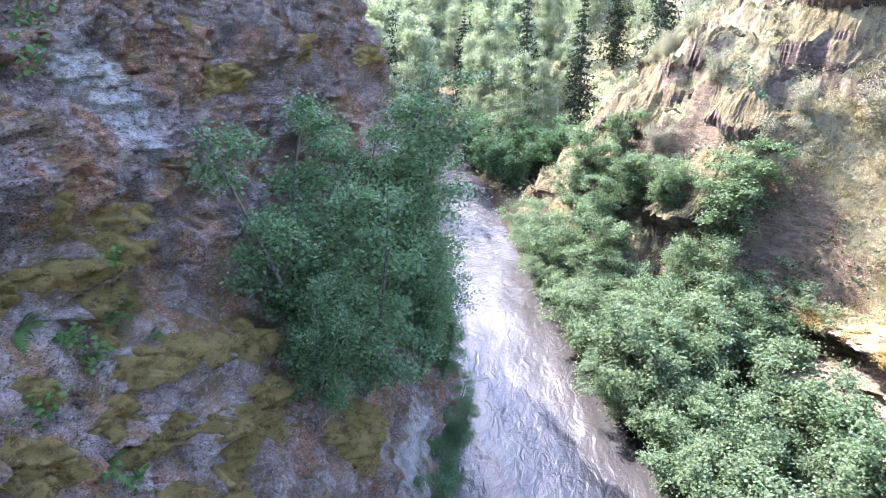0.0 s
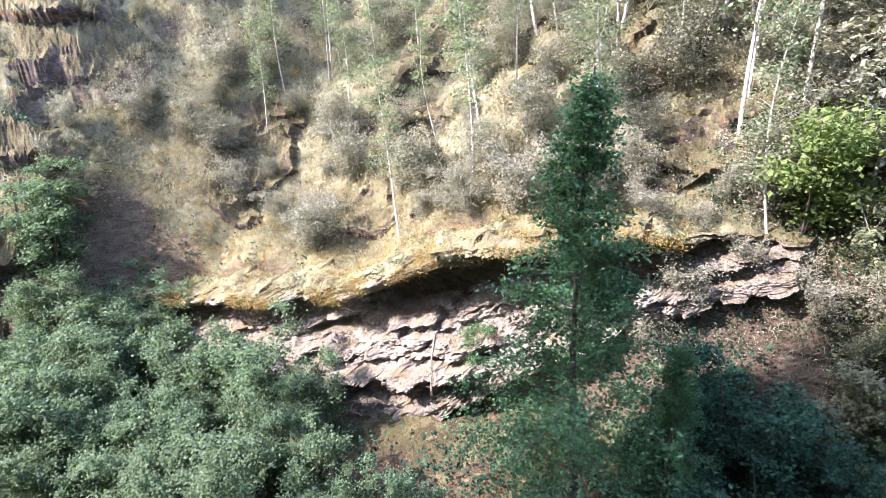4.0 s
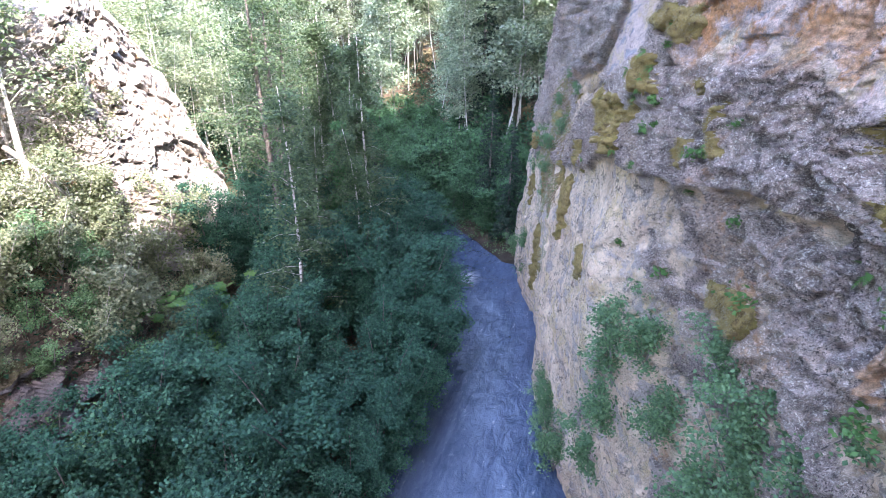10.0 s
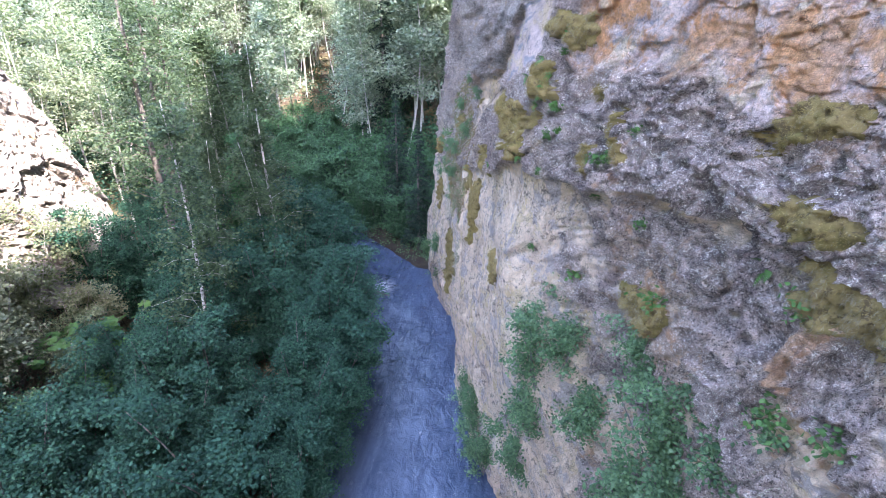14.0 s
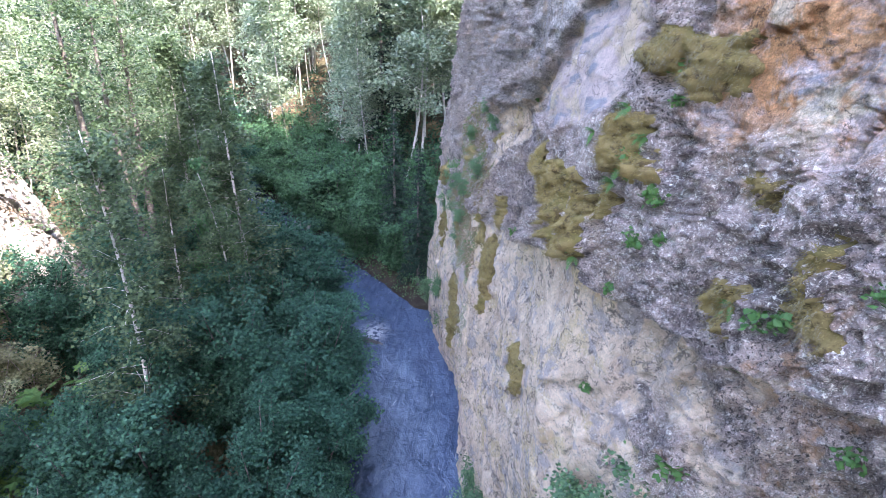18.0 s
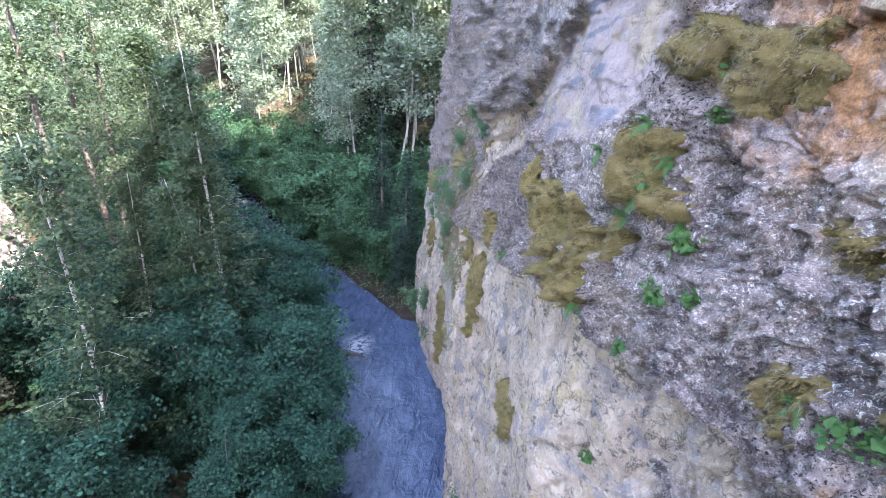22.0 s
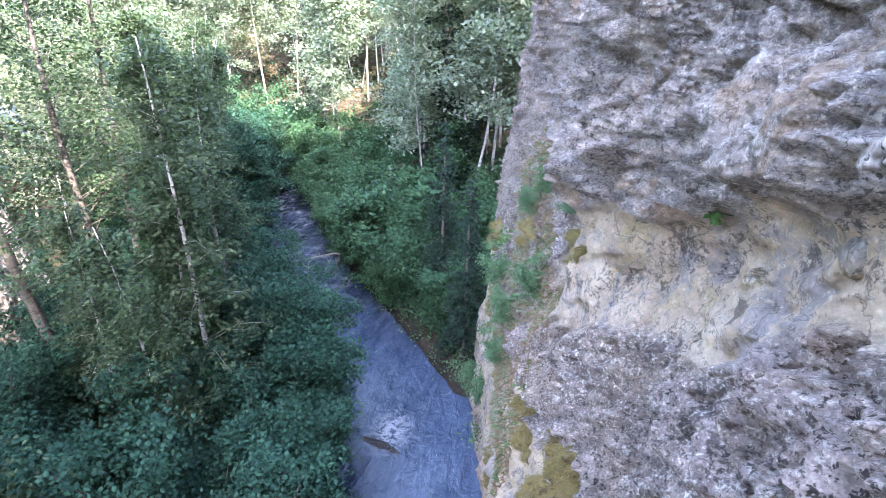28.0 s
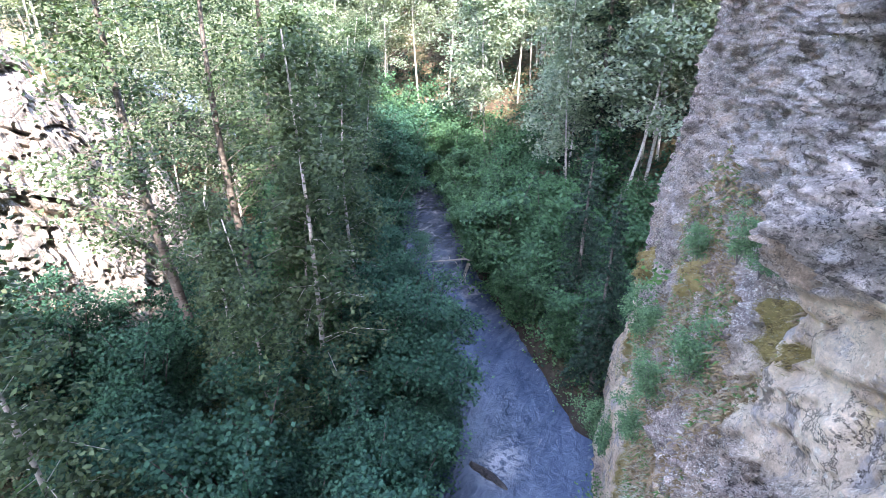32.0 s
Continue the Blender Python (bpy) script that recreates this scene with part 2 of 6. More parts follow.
    c = m.mix(m.math("MULTIPLY", patch(0.6, 0.57, 0.64, 0.75, 7, 0.68, vec=shifted(0, 5, 5), warp=1.2), m.ramp(m.math("ADD", m.math("MULTIPLY", at.outputs[1], 0.05), 1.0), (0.46, 0.15), (0.58, 1.0))), c, m.mix(m.noise(5, 4, 0.6), (0.40, 0.20, 0.10), (0.60, 0.39, 0.24)))
    # the darker upstream face
    brown = m.mix(patch(1.3, 0.38, 0.62, detail=8, rough=0.75, warp=0.8), (0.12, 0.10, 0.106), (0.55, 0.465, 0.475))
    brown = m.mix(patch(0.8, 0.50, 0.58, 0.85, 7, vec=m.scaled(1, 1, 0.7), warp=1.0), brown, m.mix(m.noise(4, 6, 0.7), (0.24, 0.105, 0.055), (0.52, 0.29, 0.17)))
    chalked, rusted = (m.node("ShaderNodeAttribute", "Fac", p_name=n) for n in ("chalk", "rust"))
    brown = m.mix(m.math("MULTIPLY", rusted, patch(1.8, 0.34, 0.48, 0.9, 6)), brown, m.mix(m.noise(5, 6, 0.7), (0.30, 0.135, 0.07), (0.56, 0.34, 0.22)))
    chalk = m.math("MULTIPLY", chalked, patch(2.4, 0.27, 0.42, 0.95, 8, 0.75, vec=m.scaled(2, 2, 0.7)))
    brown = m.mix(chalk, brown, (0.56, 0.565, 0.60))
    brown = m.mix(m.math("MULTIPLY", white, 0.75), brown, (0.60, 0.56, 0.55))
    brown = m.mix(m.math("MULTIPLY", black, 0.9), brown, (0.03, 0.026, 0.026))
    c = m.mix(m.math("MULTIPLY", upstream, 0.95), c, brown)
    lean = m.ramp(m.math("ADD", m.slope(), m.math("MULTIPLY", upstream, 0.15)), (0.36, 0.0), (0.56, 1.0))
    green = m.math("MULTIPLY", m.math("MULTIPLY", lean, m.math("ADD", 0.12, m.math("MULTIPLY", upstream, 0.6))), patch(1.6, 0.46, 0.58, 0.95, 6))
    c = m.mix(green, c, m.mix(m.noise(11, 6, 0.75), (0.06, 0.05, 0.016), (0.24, 0.175, 0.06)))
    # broken cracks at three sizes
    wander = m.node("ShaderNodeVectorMath", p_operation="ADD", i0=lie, i1=m.node("ShaderNodeVectorMath", p_operation="SCALE", i0=m.node("ShaderNodeTexNoise", "Color", Vector=m.place, Scale=3.0, Detail=6.0, Roughness=0.7), Scale=0.55))
    gaps = None
    for size, wide, depth, open_ in ((1.3, 0.014, 0.85, 0.46), (3.4, 0.022, 0.75, 0.50), (9.0, 0.035, 0.6, 0.52)):
        v = m.t.nodes.new("ShaderNodeTexVoronoi")
        v.feature = "DISTANCE_TO_EDGE"
        m.put(v.inputs["Vector"], m.node("ShaderNodeVectorMath", p_operation="MULTIPLY", i0=wander, i1=(0.8, 0.7, 1.5)))
        v.inputs["Scale"].default_value = size
        gap = m.math("MULTIPLY", m.ramp(v.outputs[0], (0.0, 1.0), (wide, 0.0)), patch(1.1, open_, open_ + 0.06, depth, 5, vec=shifted(size, 2, 7)))
        c = m.mix(gap, c, (0.055, 0.045, 0.042))
        gaps = gap if gaps is None else m.math("MAXIMUM", gaps, gap)
    c = m.mix(1.0, c, (1.03, 1.0, 0.92), "MULTIPLY")
    calm = m.math("SUBTRACT", 1.0, m.math("MULTIPLY", m.math("MAXIMUM", washed, smooth), 0.62))
    grain = m.noise(16, 7, 0.75)
    c = m.mix(m.math("MULTIPLY", calm, 0.75), c, m.mix(m.ramp(grain, (0.36, 0.0), (0.62, 1.0)), (0.5, 0.5, 0.5), (1.4, 1.4, 1.4)), "MULTIPLY")
    fine = m.noise(70, 6, 0.75)
    c = m.mix(m.math("MULTIPLY", calm, 0.7), c, m.mix(m.ramp(fine, (0.34, 0.0), (0.66, 1.0)), (0.45, 0.45, 0.45), (1.5, 1.5, 1.5)), "MULTIPLY")
    h = m.math("SUBTRACT", m.math("MULTIPLY", m.math("ADD", m.math("MULTIPLY", m.noise(7, 9, 0.75), 1.5), m.math("MULTIPLY", m.noise(2.4, 6, 0.7, vec=beds), 0.8)), calm), m.math("MULTIPLY", gaps, 0.5))
    h = m.math("ADD", h, m.math("MULTIPLY", m.math("SUBTRACT", white, black), 0.06))
    return m.done(c, 0.93, m.bump(m.math("MULTIPLY", fine, calm), 1.0, 0.05, m.bump(h, 1.0, 0.30)), 0.12)


CLIFF = cliff_material()
LEDGE = rock_material("ledge_rock", (0.20, 0.178, 0.165), (0.33, 0.302, 0.282), (0.26, 0.18, 0.10), (0.075, 0.065, 0.058), 0.62, 0.2, 0.5)
QUARRY = rock_material("quarry_rock", (0.26, 0.235, 0.21), (0.42, 0.385, 0.35), (0.44, 0.27, 0.11), (0.085, 0.07, 0.06), 0.58, 0.1)

# Alder leaves with sunlight put into the colour, for the upstream bank.
SUNLIT_ALDER = leaf_material("bank_alder_leaves", (0.035, 0.075, 0.045), (0.17, 0.25, 0.155), (0.14, 0.19, 0.12), 0.38)
# Mauve-grey rock, its colour darkened to stand in for shade below the turf.
CAVE_SHADE = rock_material("shaded_cave_rock", (0.085, 0.074, 0.074), (0.15, 0.13, 0.128), (0.13, 0.09, 0.05), (0.035, 0.03, 0.028), 0.62, 0.15)
SAPLING = leaf_material("sapling_leaves", (0.034, 0.08, 0.045), (0.185, 0.30, 0.16), (0.10, 0.18, 0.095), 0.38)
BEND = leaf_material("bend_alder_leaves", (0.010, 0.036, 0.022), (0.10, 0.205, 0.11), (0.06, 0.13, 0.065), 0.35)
# Alder leaves with the gorge's shade in the colour: darker and bluer.
SHADED_ALDER = leaf_material("alder_leaves", (0.006, 0.027, 0.02), (0.056, 0.142, 0.092), (0.022, 0.07, 0.048), 0.3)
# Leaf colour darkened for trees standing in the gorge's shade.
SHADED_BIRCH = leaf_material("birch_leaves", (0.016, 0.04, 0.025), (0.11, 0.165, 0.09), (0.08, 0.105, 0.062), 0.35)
# The same leaves with sunlight in the colour, for hillside and upstream growth.
SUNLIT_BIRCH = leaf_material("sunlit_birch_leaves", (0.06, 0.095, 0.06), (0.25, 0.30, 0.20), (0.20, 0.225, 0.17), 0.38)
SLOPE = leaf_material("slope_shrub_leaves", (0.06, 0.085, 0.05), (0.25, 0.28, 0.18), (0.21, 0.205, 0.145), 0.35)
# Far poplar leaves, greyed and paled to carry sun and distance haze.
HAZY_POPLAR = leaf_material("poplar_leaves", (0.065, 0.105, 0.08), (0.29, 0.345, 0.265), (0.21, 0.25, 0.205), 0.38)
BRIGHT = leaf_material("maple_leaves", (0.095, 0.15, 0.05), (0.21, 0.28, 0.11), (0.16, 0.21, 0.085), 0.42)
FRESH = leaf_material("young_cottonwood_leaves", (0.02, 0.06, 0.032), (0.095, 0.205, 0.10), (0.065, 0.15, 0.075), 0.4)
COTTON = leaf_material("cottonwood_leaves", (0.025, 0.072, 0.04), (0.11, 0.235, 0.115), (0.08, 0.17, 0.085), 0.4)
NEEDLE = leaf_material("spruce_needles", (0.01, 0.028, 0.018), (0.026, 0.052, 0.03), (0.02, 0.045, 0.032), 0.12)
GRASS = leaf_material("grass_blades", (0.12, 0.13, 0.085), (0.25, 0.255, 0.17), (0.2, 0.2, 0.14), 0.25)
SAGE = leaf_material("brush_leaves", (0.10, 0.11, 0.09), (0.31, 0.31, 0.25), (0.27, 0.255, 0.215), 0.28)
HERB = leaf_material("herb_leaves", (0.045, 0.11, 0.035), (0.1, 0.19, 0.06), (0.075, 0.155, 0.055), 0.35)
MOSS_BLADE = leaf_material("moss_blades", (0.12, 0.09, 0.032), (0.36, 0.27, 0.11), (0.26, 0.19, 0.075), 0.2)
OCHRE = leaf_material("ochre_moss_blades", (0.19, 0.13, 0.045), (0.35, 0.265, 0.11), (0.27, 0.215, 0.085), 0.2)
RUSSET = leaf_material("russet_blades", (0.13, 0.085, 0.05), (0.30, 0.215, 0.13), (0.22, 0.16, 0.085), 0.2)
DRY = leaf_material("dry_blades", (0.18, 0.168, 0.13), (0.38, 0.355, 0.285), (0.29, 0.27, 0.215), 0.25)
BIRCH_BARK = bark_material("birch_bark", (0.55, 0.52, 0.47), (0.30, 0.27, 0.24), (0.06, 0.05, 0.045))
GREY_BARK = bark_material("alder_bark", (0.13, 0.115, 0.10), (0.07, 0.06, 0.052), (0.22, 0.21, 0.19))
DEAD_WOOD = bark_material("weathered_wood", (0.36, 0.33, 0.29), (0.22, 0.19, 0.16), (0.45, 0.42, 0.38))


def moss_material():
    m = Nodes("moss")
    c = m.mix(m.noise(3, 4, 0.6), (0.15, 0.112, 0.043), (0.32, 0.243, 0.105))
    c = m.mix(m.ramp(m.noise(2.2, 4, 0.65), (0.5, 0.0), (0.62, 0.7)), c, (0.13, 0.115, 0.035))
    c = m.mix(m.ramp(m.noise(7, 6, 0.75), (0.40, 0.8), (0.50, 0.0)), c, (0.07, 0.048, 0.025))
    c = m.mix(0.6, c, m.mix(m.noise(40, 4, 0.8), (0.45, 0.45, 0.45), (1.5, 1.5, 1.45)), "MULTIPLY")
    return m.done(c, 1.0, m.bump(m.noise(60, 5, 0.8), 0.9, 0.03), 0.1)


MOSS = moss_material()


def mossy_rock_material():
    """Dark bedded rock under a skin of pale moss and short grass."""
    m = Nodes("mossy_knoll_rock")
    rock = m.mix(m.ramp(m.noise(1.6, 8, 0.75, vec=m.scaled(1, 1, 2.6), warp=0.6), (0.36, 0.0), (0.64, 1.0)), (0.045, 0.036, 0.034), (0.20, 0.16, 0.14))
    rock = m.mix(m.ramp(m.noise(0.9, 5, 0.7), (0.58, 0.0), (0.66, 0.8)), rock, (0.24, 0.15, 0.06))
    skin = m.mix(m.ramp(m.noise(0.9, 7, 0.72, warp=0.6), (0.38, 0.0), (0.62, 1.0)), (0.105, 0.09, 0.048), (0.205, 0.19, 0.112))
    skin = m.mix(m.ramp(m.noise(2.4, 8, 0.75), (0.54, 0.0), (0.61, 0.8)), skin, (0.10, 0.075, 0.05))
    cover = m.math("ADD", m.slope(), m.math("MULTIPLY", m.math("SUBTRACT", m.noise(1.1, 7, 0.72), 0.5), 1.3))
    c = m.mix(m.ramp(cover, (0.22, 0.0), (0.36, 0.95)), rock, skin)
    fine = m.noise(20, 7, 0.8)
    c = m.mix(0.75, c, m.mix(m.ramp(fine, (0.32, 0.0), (0.68, 1.0)), (0.4, 0.4, 0.4), (1.6, 1.6, 1.6)), "MULTIPLY")
    return m.done(c, 0.95, m.bump(m.math("ADD", m.noise(3, 9, 0.75), m.math("MULTIPLY", fine, 0.3)), 0.9, 0.25), 0.12)


KNOLL = mossy_rock_material()


def ground_material():
    m = Nodes("forest_soil")
    c = m.mix(m.ramp(m.noise(0.5, 6, 0.65), (0.4, 0.0), (0.6, 1.0)), (0.085, 0.062, 0.045), (0.095, 0.09, 0.045))
    c = m.mix(m.ramp(m.noise(1.7, 6, 0.7), (0.5, 0.0), (0.62, 1.0)), c, (0.19, 0.165, 0.10))
    c = m.mix(m.ramp(m.noise(0.9, 5, 0.7, vec=m.scaled(1, 1, 2)), (0.60, 0.0), (0.68, 0.7)), c, (0.23, 0.155, 0.075))
    c = m.mix(m.ramp(m.noise(4, 4, 0.7), (0.6, 0.0), (0.7, 0.7)), c, (0.05, 0.04, 0.03))
    c = m.mix(0.6, c, m.mix(m.noise(18, 6, 0.75), (0.5, 0.5, 0.5), (1.5, 1.5, 1.5)), "MULTIPLY")
    spot = m.t.nodes.new("ShaderNodeSeparateXYZ")
    m.t.links.new(m.place, spot.inputs[0])
    sunny = m.math("MULTIPLY", m.ramp(m.math("MULTIPLY", m.math("ADD", spot.outputs[2], m.math("MULTIPLY", m.noise(0.8, 4), 2.0)), 0.1), (0.30, 0.0), (0.46, 1.0)), m.ramp(m.math("ADD", m.math("MULTIPLY", spot.outputs[1], 0.02), 0.5), (0.42, 0.0), (0.54, 1.0)))
    turf = m.mix(m.ramp(m.noise(0.7, 7, 0.7, warp=0.5), (0.40, 0.0), (0.60, 1.0)), (0.17, 0.16, 0.10), (0.30, 0.29, 0.19))
    turf = m.mix(m.ramp(m.noise(1.1, 7, 0.72, warp=0.8), (0.55, 0.0), (0.63, 0.7)), turf, (0.27, 0.19, 0.075))
    turf = m.mix(m.ramp(m.noise(2.1, 8, 0.75, warp=0.4), (0.54, 0.0), (0.61, 0.85)), turf, (0.085, 0.062, 0.045))
    turf = m.mix(0.7, turf, m.mix(m.noise(22, 7, 0.8), (0.45, 0.45, 0.45), (1.55, 1.55, 1.5)), "MULTIPLY")
    c = m.mix(sunny, c, turf)
    rock = m.mix(m.ramp(m.noise(1.3, 8, 0.75, vec=m.scaled(1, 1, 3.5), warp=0.8), (0.35, 0.0), (0.65, 1.0)), (0.05, 0.038, 0.032), (0.24, 0.185, 0.145))
    steep = m.math("ADD", m.slope(), m.math("MULTIPLY", m.noise(0.7, 5, 0.7), 0.35))
    c = m.mix(m.ramp(steep, (0.66, 0.9), (0.78, 0.0)), c, rock)
    at = m.t.nodes.new("ShaderNodeSeparateXYZ")
    m.t.links.new(m.place, at.inputs[0])
    wet = m.ramp(m.math("ADD", at.outputs[2], m.math("MULTIPLY", m.noise(1.5, 4), 0.6)), (0.35, 1.0), (1.0, 0.0))
    c = m.mix(wet, c, (0.035, 0.028, 0.022))
    h = m.math("ADD", m.noise(3, 6, 0.7), m.math("MULTIPLY", m.noise(20, 5, 0.75), 0.4))
    return m.done(c, 0.95, m.bump(h, 0.9, 0.2), 0.15)


SOIL = ground_material()


def water_material():
    """Silty water: blue of the reflected sky put into its colour, streaked along its flow, with foam on the riffles."""
    m = Nodes("silty_water")
    at = m.t.nodes.new("ShaderNodeSeparateXYZ")
    m.t.links.new(m.place, at.inputs[0])
    # Blue base colour stands in for sky mirrored by the shaded reach.
    c = m.mix(m.ramp(m.noise(0.45, 5, 0.6, vec=m.scaled(1.6, 0.6, 1), warp=0.5), (0.35, 0.0), (0.65, 1.0)), (0.022, 0.037, 0.068), (0.054, 0.078, 0.124))
    # Paler streaks paint the highlights of ripples along the flow.
    c = m.mix(m.ramp(m.noise(2.0, 6, 0.65, vec=m.scaled(2.2, 0.55, 1), warp=0.3), (0.46, 0.0), (0.70, 0.45)), c, (0.092, 0.118, 0.165))
    # Upstream the blue gives way to silt brown, for the sunlit reach.
    c = m.mix(m.ramp(m.math("ADD", m.math("MULTIPLY", at.outputs[1], 0.02), m.math("MULTIPLY", m.noise(0.6, 4, 0.6), 0.15)), (0.12, 0.0), (0.34, 0.75)), c, m.mix(m.noise(1.2, 6, 0.65, vec=m.scaled(2.0, 0.5, 1), warp=0.5), (0.032, 0.029, 0.024), (0.085, 0.076, 0.063)))
    lively = m.ramp(m.math("ADD", m.math("MULTIPLY", at.outputs[1], -0.02), 0.0), (0.58, 0.0), (0.68, 1.0))
    foam = m.ramp(m.noise(2.6, 8, 0.72, vec=m.scaled(1.6, 0.7, 1), warp=0.7), (0.60, 0.0), (0.68, 1.0))
    foam = m.math("MULTIPLY", foam, m.ramp(m.noise(0.35, 3, 0.5), (0.42, 0.15), (0.6, 1.0)))
    broken = m.math("MULTIPLY", lively, m.ramp(m.noise(1.6, 5, 0.6, vec=m.scaled(1, 0.7, 1), warp=0.8), (0.48, 0.0), (0.66, 1.0)))
    off = m.node("ShaderNodeVectorMath", p_operation="SUBTRACT", i0=m.place, i1=(6.75, -24.3, 0.0))
    near = m.node("ShaderNodeVectorMath", "Value", p_operation="LENGTH", i0=m.node("ShaderNodeVectorMath", p_operation="MULTIPLY", i0=off, i1=(1.1, 0.8, 1.0)))
    wake = m.math("MULTIPLY", m.ramp(near, (0.25, 1.0), (1.0, 0.0)), m.ramp(m.noise(4, 6, 0.75), (0.44, 0.0), (0.52, 1.0)))
    foam = m.math("MAXIMUM", m.math("MAXIMUM", m.math("MULTIPLY", foam, 0.3), m.math("MULTIPLY", broken, 0.28)), m.math("MULTIPLY", wake, 0.32))
    c = m.mix(foam, c, (0.62, 0.63, 0.65))
    h = m.math("ADD", m.noise(1.5, 4, 0.55, vec=m.scaled(1.5, 0.8, 1), warp=0.8), m.math("MULTIPLY", m.noise(6, 4, 0.6, warp=0.4), 0.30))
    return m.done(c, m.math("ADD", 0.16, m.math("MULTIPLY", foam, 0.5)), m.bump(h, 0.45, 0.2), 0.5)


WATER = water_material()


# ---- noise on arrays ----
def hashed(i, j, k, seed):
    h = (i * 374761393 + j * 668265263 + k * 2147483647 + seed * 974634777) & 0xFFFFFFFF
    h = ((h ^ (h >> 13)) * 1274126177) & 0xFFFFFFFF
    h = ((h ^ (h >> 16)) * 2246822519) & 0xFFFFFFFF
    return ((h ^ (h >> 15)) & 0xFFFFFF) / float(0xFFFFFF)


def value_noise(x, y, z, seed=0):
    """Smooth noise, -1 to 1."""
    i, j, k = (np.floor(v).astype(np.int64) for v in (x, y, z))
    f, g, h = x - i, y - j, z - k
    f, g, h = (v * v * v * (v * (v * 6 - 15) + 10) for v in (f, g, h))
    out = 0
    for a in (0, 1):
        for b in (0, 1):
            for c in (0, 1):
                out = out + hashed(i + a, j + b, k + c, seed) * (f if a else 1 - f) * (g if b else 1 - g) * (h if c else 1 - h)
    return out * 2 - 1


def fractal(x, y, z, octaves=5, seed=0, gain=0.5):
    out, amp = 0, 1.0
    for o in range(octaves):
        out = out + amp * value_noise(x * 2.03**o + 7.3 * o, y * 2.03**o, z * 2.03**o, seed + o)
        amp *= gain
    return out


def blocks(x, y, z, seed=0):
    """Per point: a random height of its Voronoi cell (0 to 1) and the gap to the next cell."""
    i, j, k = (np.floor(v).astype(np.int64) for v in (x, y, z))
    first, second, val = np.full(x.shape, 9.0), np.full(x.shape, 9.0), np.zeros(x.shape)
    for a in (-1, 0, 1):
        for b in (-1, 0, 1):
            for c in (-1, 0, 1):
                p, q, r = i + a, j + b, k + c
                d = (p + hashed(p, q, r, seed) - x) ** 2 + (q + hashed(p, q, r, seed + 1) - y) ** 2 + (r + hashed(p, q, r, seed + 2) - z) ** 2
                near = d < first
                second = np.where(near, first, np.minimum(second, d))
                val = np.where(near, hashed(p, q, r, seed + 3), val)
                first = np.where(near, d, first)
    return val, np.sqrt(second) - np.sqrt(first)


def facets(x, y, z, seed=0, tilt=1.3):
    """Broken rock: each Voronoi cell a tilted plane of its own height; also the gap to the next cell."""
    i, j, k = (np.floor(v).astype(np.int64) for v in (x, y, z))
    first, second, val = np.full(x.shape, 9.0), np.full(x.shape, 9.0), np.zeros(x.shape)
    for a in (-1, 0, 1):
        for b in (-1, 0, 1):
            for c in (-1, 0, 1):
                p, q, r = i + a, j + b, k + c
                h0, h1, h2 = hashed(p, q, r, seed), hashed(p, q, r, seed + 1), hashed(p, q, r, seed + 2)
                ox, oy, oz = x - p - h0, y - q - h1, z - r - h2
                d = ox * ox + oy * oy + oz * oz
                near = d < first
                second = np.where(near, first, np.minimum(second, d))
                h3 = hashed(p, q, r, seed + 3)
                plane = h3 - 0.5 + tilt * ((h2 * 7.3 % 1 - 0.5) * ox + (h0 * 9.1 % 1 - 0.5) * oy + (h1 * 8.7 % 1 - 0.5) * oz)
                val = np.where(near, plane, val)
                first = np.where(near, d, first)
    return val, np.sqrt(second) - np.sqrt(first)


def step(a, b, v):
    t = np.clip((v - a) / (b - a), 0, 1)
    return t * t * (3 - 2 * t)


# ---- meshes ----
def mesh_of(name, verts, faces, material, smooth=True):
    me = bpy.data.meshes.new(name)
    me.from_pydata(verts.tolist() if hasattr(verts, "tolist") else verts, [], faces.tolist() if hasattr(faces, "tolist") else faces)
    me.materials.append(material)
    if smooth:
        me.shade_smooth()
    return me


def sheet(name, X, Y, Z, material, smooth=True):
    """A mesh from grids of coordinates."""
    r, c = X.shape
    at = np.arange(r * c).reshape(r, c)
    faces = np.stack([at[:-1, :-1], at[1:, :-1], at[1:, 1:], at[:-1, 1:]], -1).reshape(-1, 4)
    return mesh_of(name, np.stack([X, Y, Z], -1).reshape(-1, 3), faces, material, smooth)


def part(name, me, parent, label=""):
    ob = new(name, me)
    ob.parent = parent
    if label:
        ob["label"] = label
    return ob


def tubes(runs, sides=6):
    """Tapered tubes: each run is a list of (point, radius). Gives verts and faces."""
    verts, faces = [], []
    for run in runs:
        base = len(verts)
        for n, (p, r) in enumerate(run):
            q = Vector(run[min(n + 1, len(run) - 1)][0]) - Vector(run[max(n - 1, 0)][0])
            u = q.cross(Vector((0.31, 0.87, 0.39))).normalized()
            w = q.cross(u).normalized()
            for s in range(sides):
                a = 2 * math.pi * s / sides
                verts.append(tuple(Vector(p) + float(r) * (math.cos(a) * u + math.sin(a) * w)))
        for n in range(len(run) - 1):
            for s in range(sides):
                a, b = base + n * sides + s, base + n * sides + (s + 1) % sides
                faces.append((a, b, b + sides, a + sides))
        faces.append(tuple(base + (len(run) - 1) * sides + s for s in range(sides)))
    return verts, faces


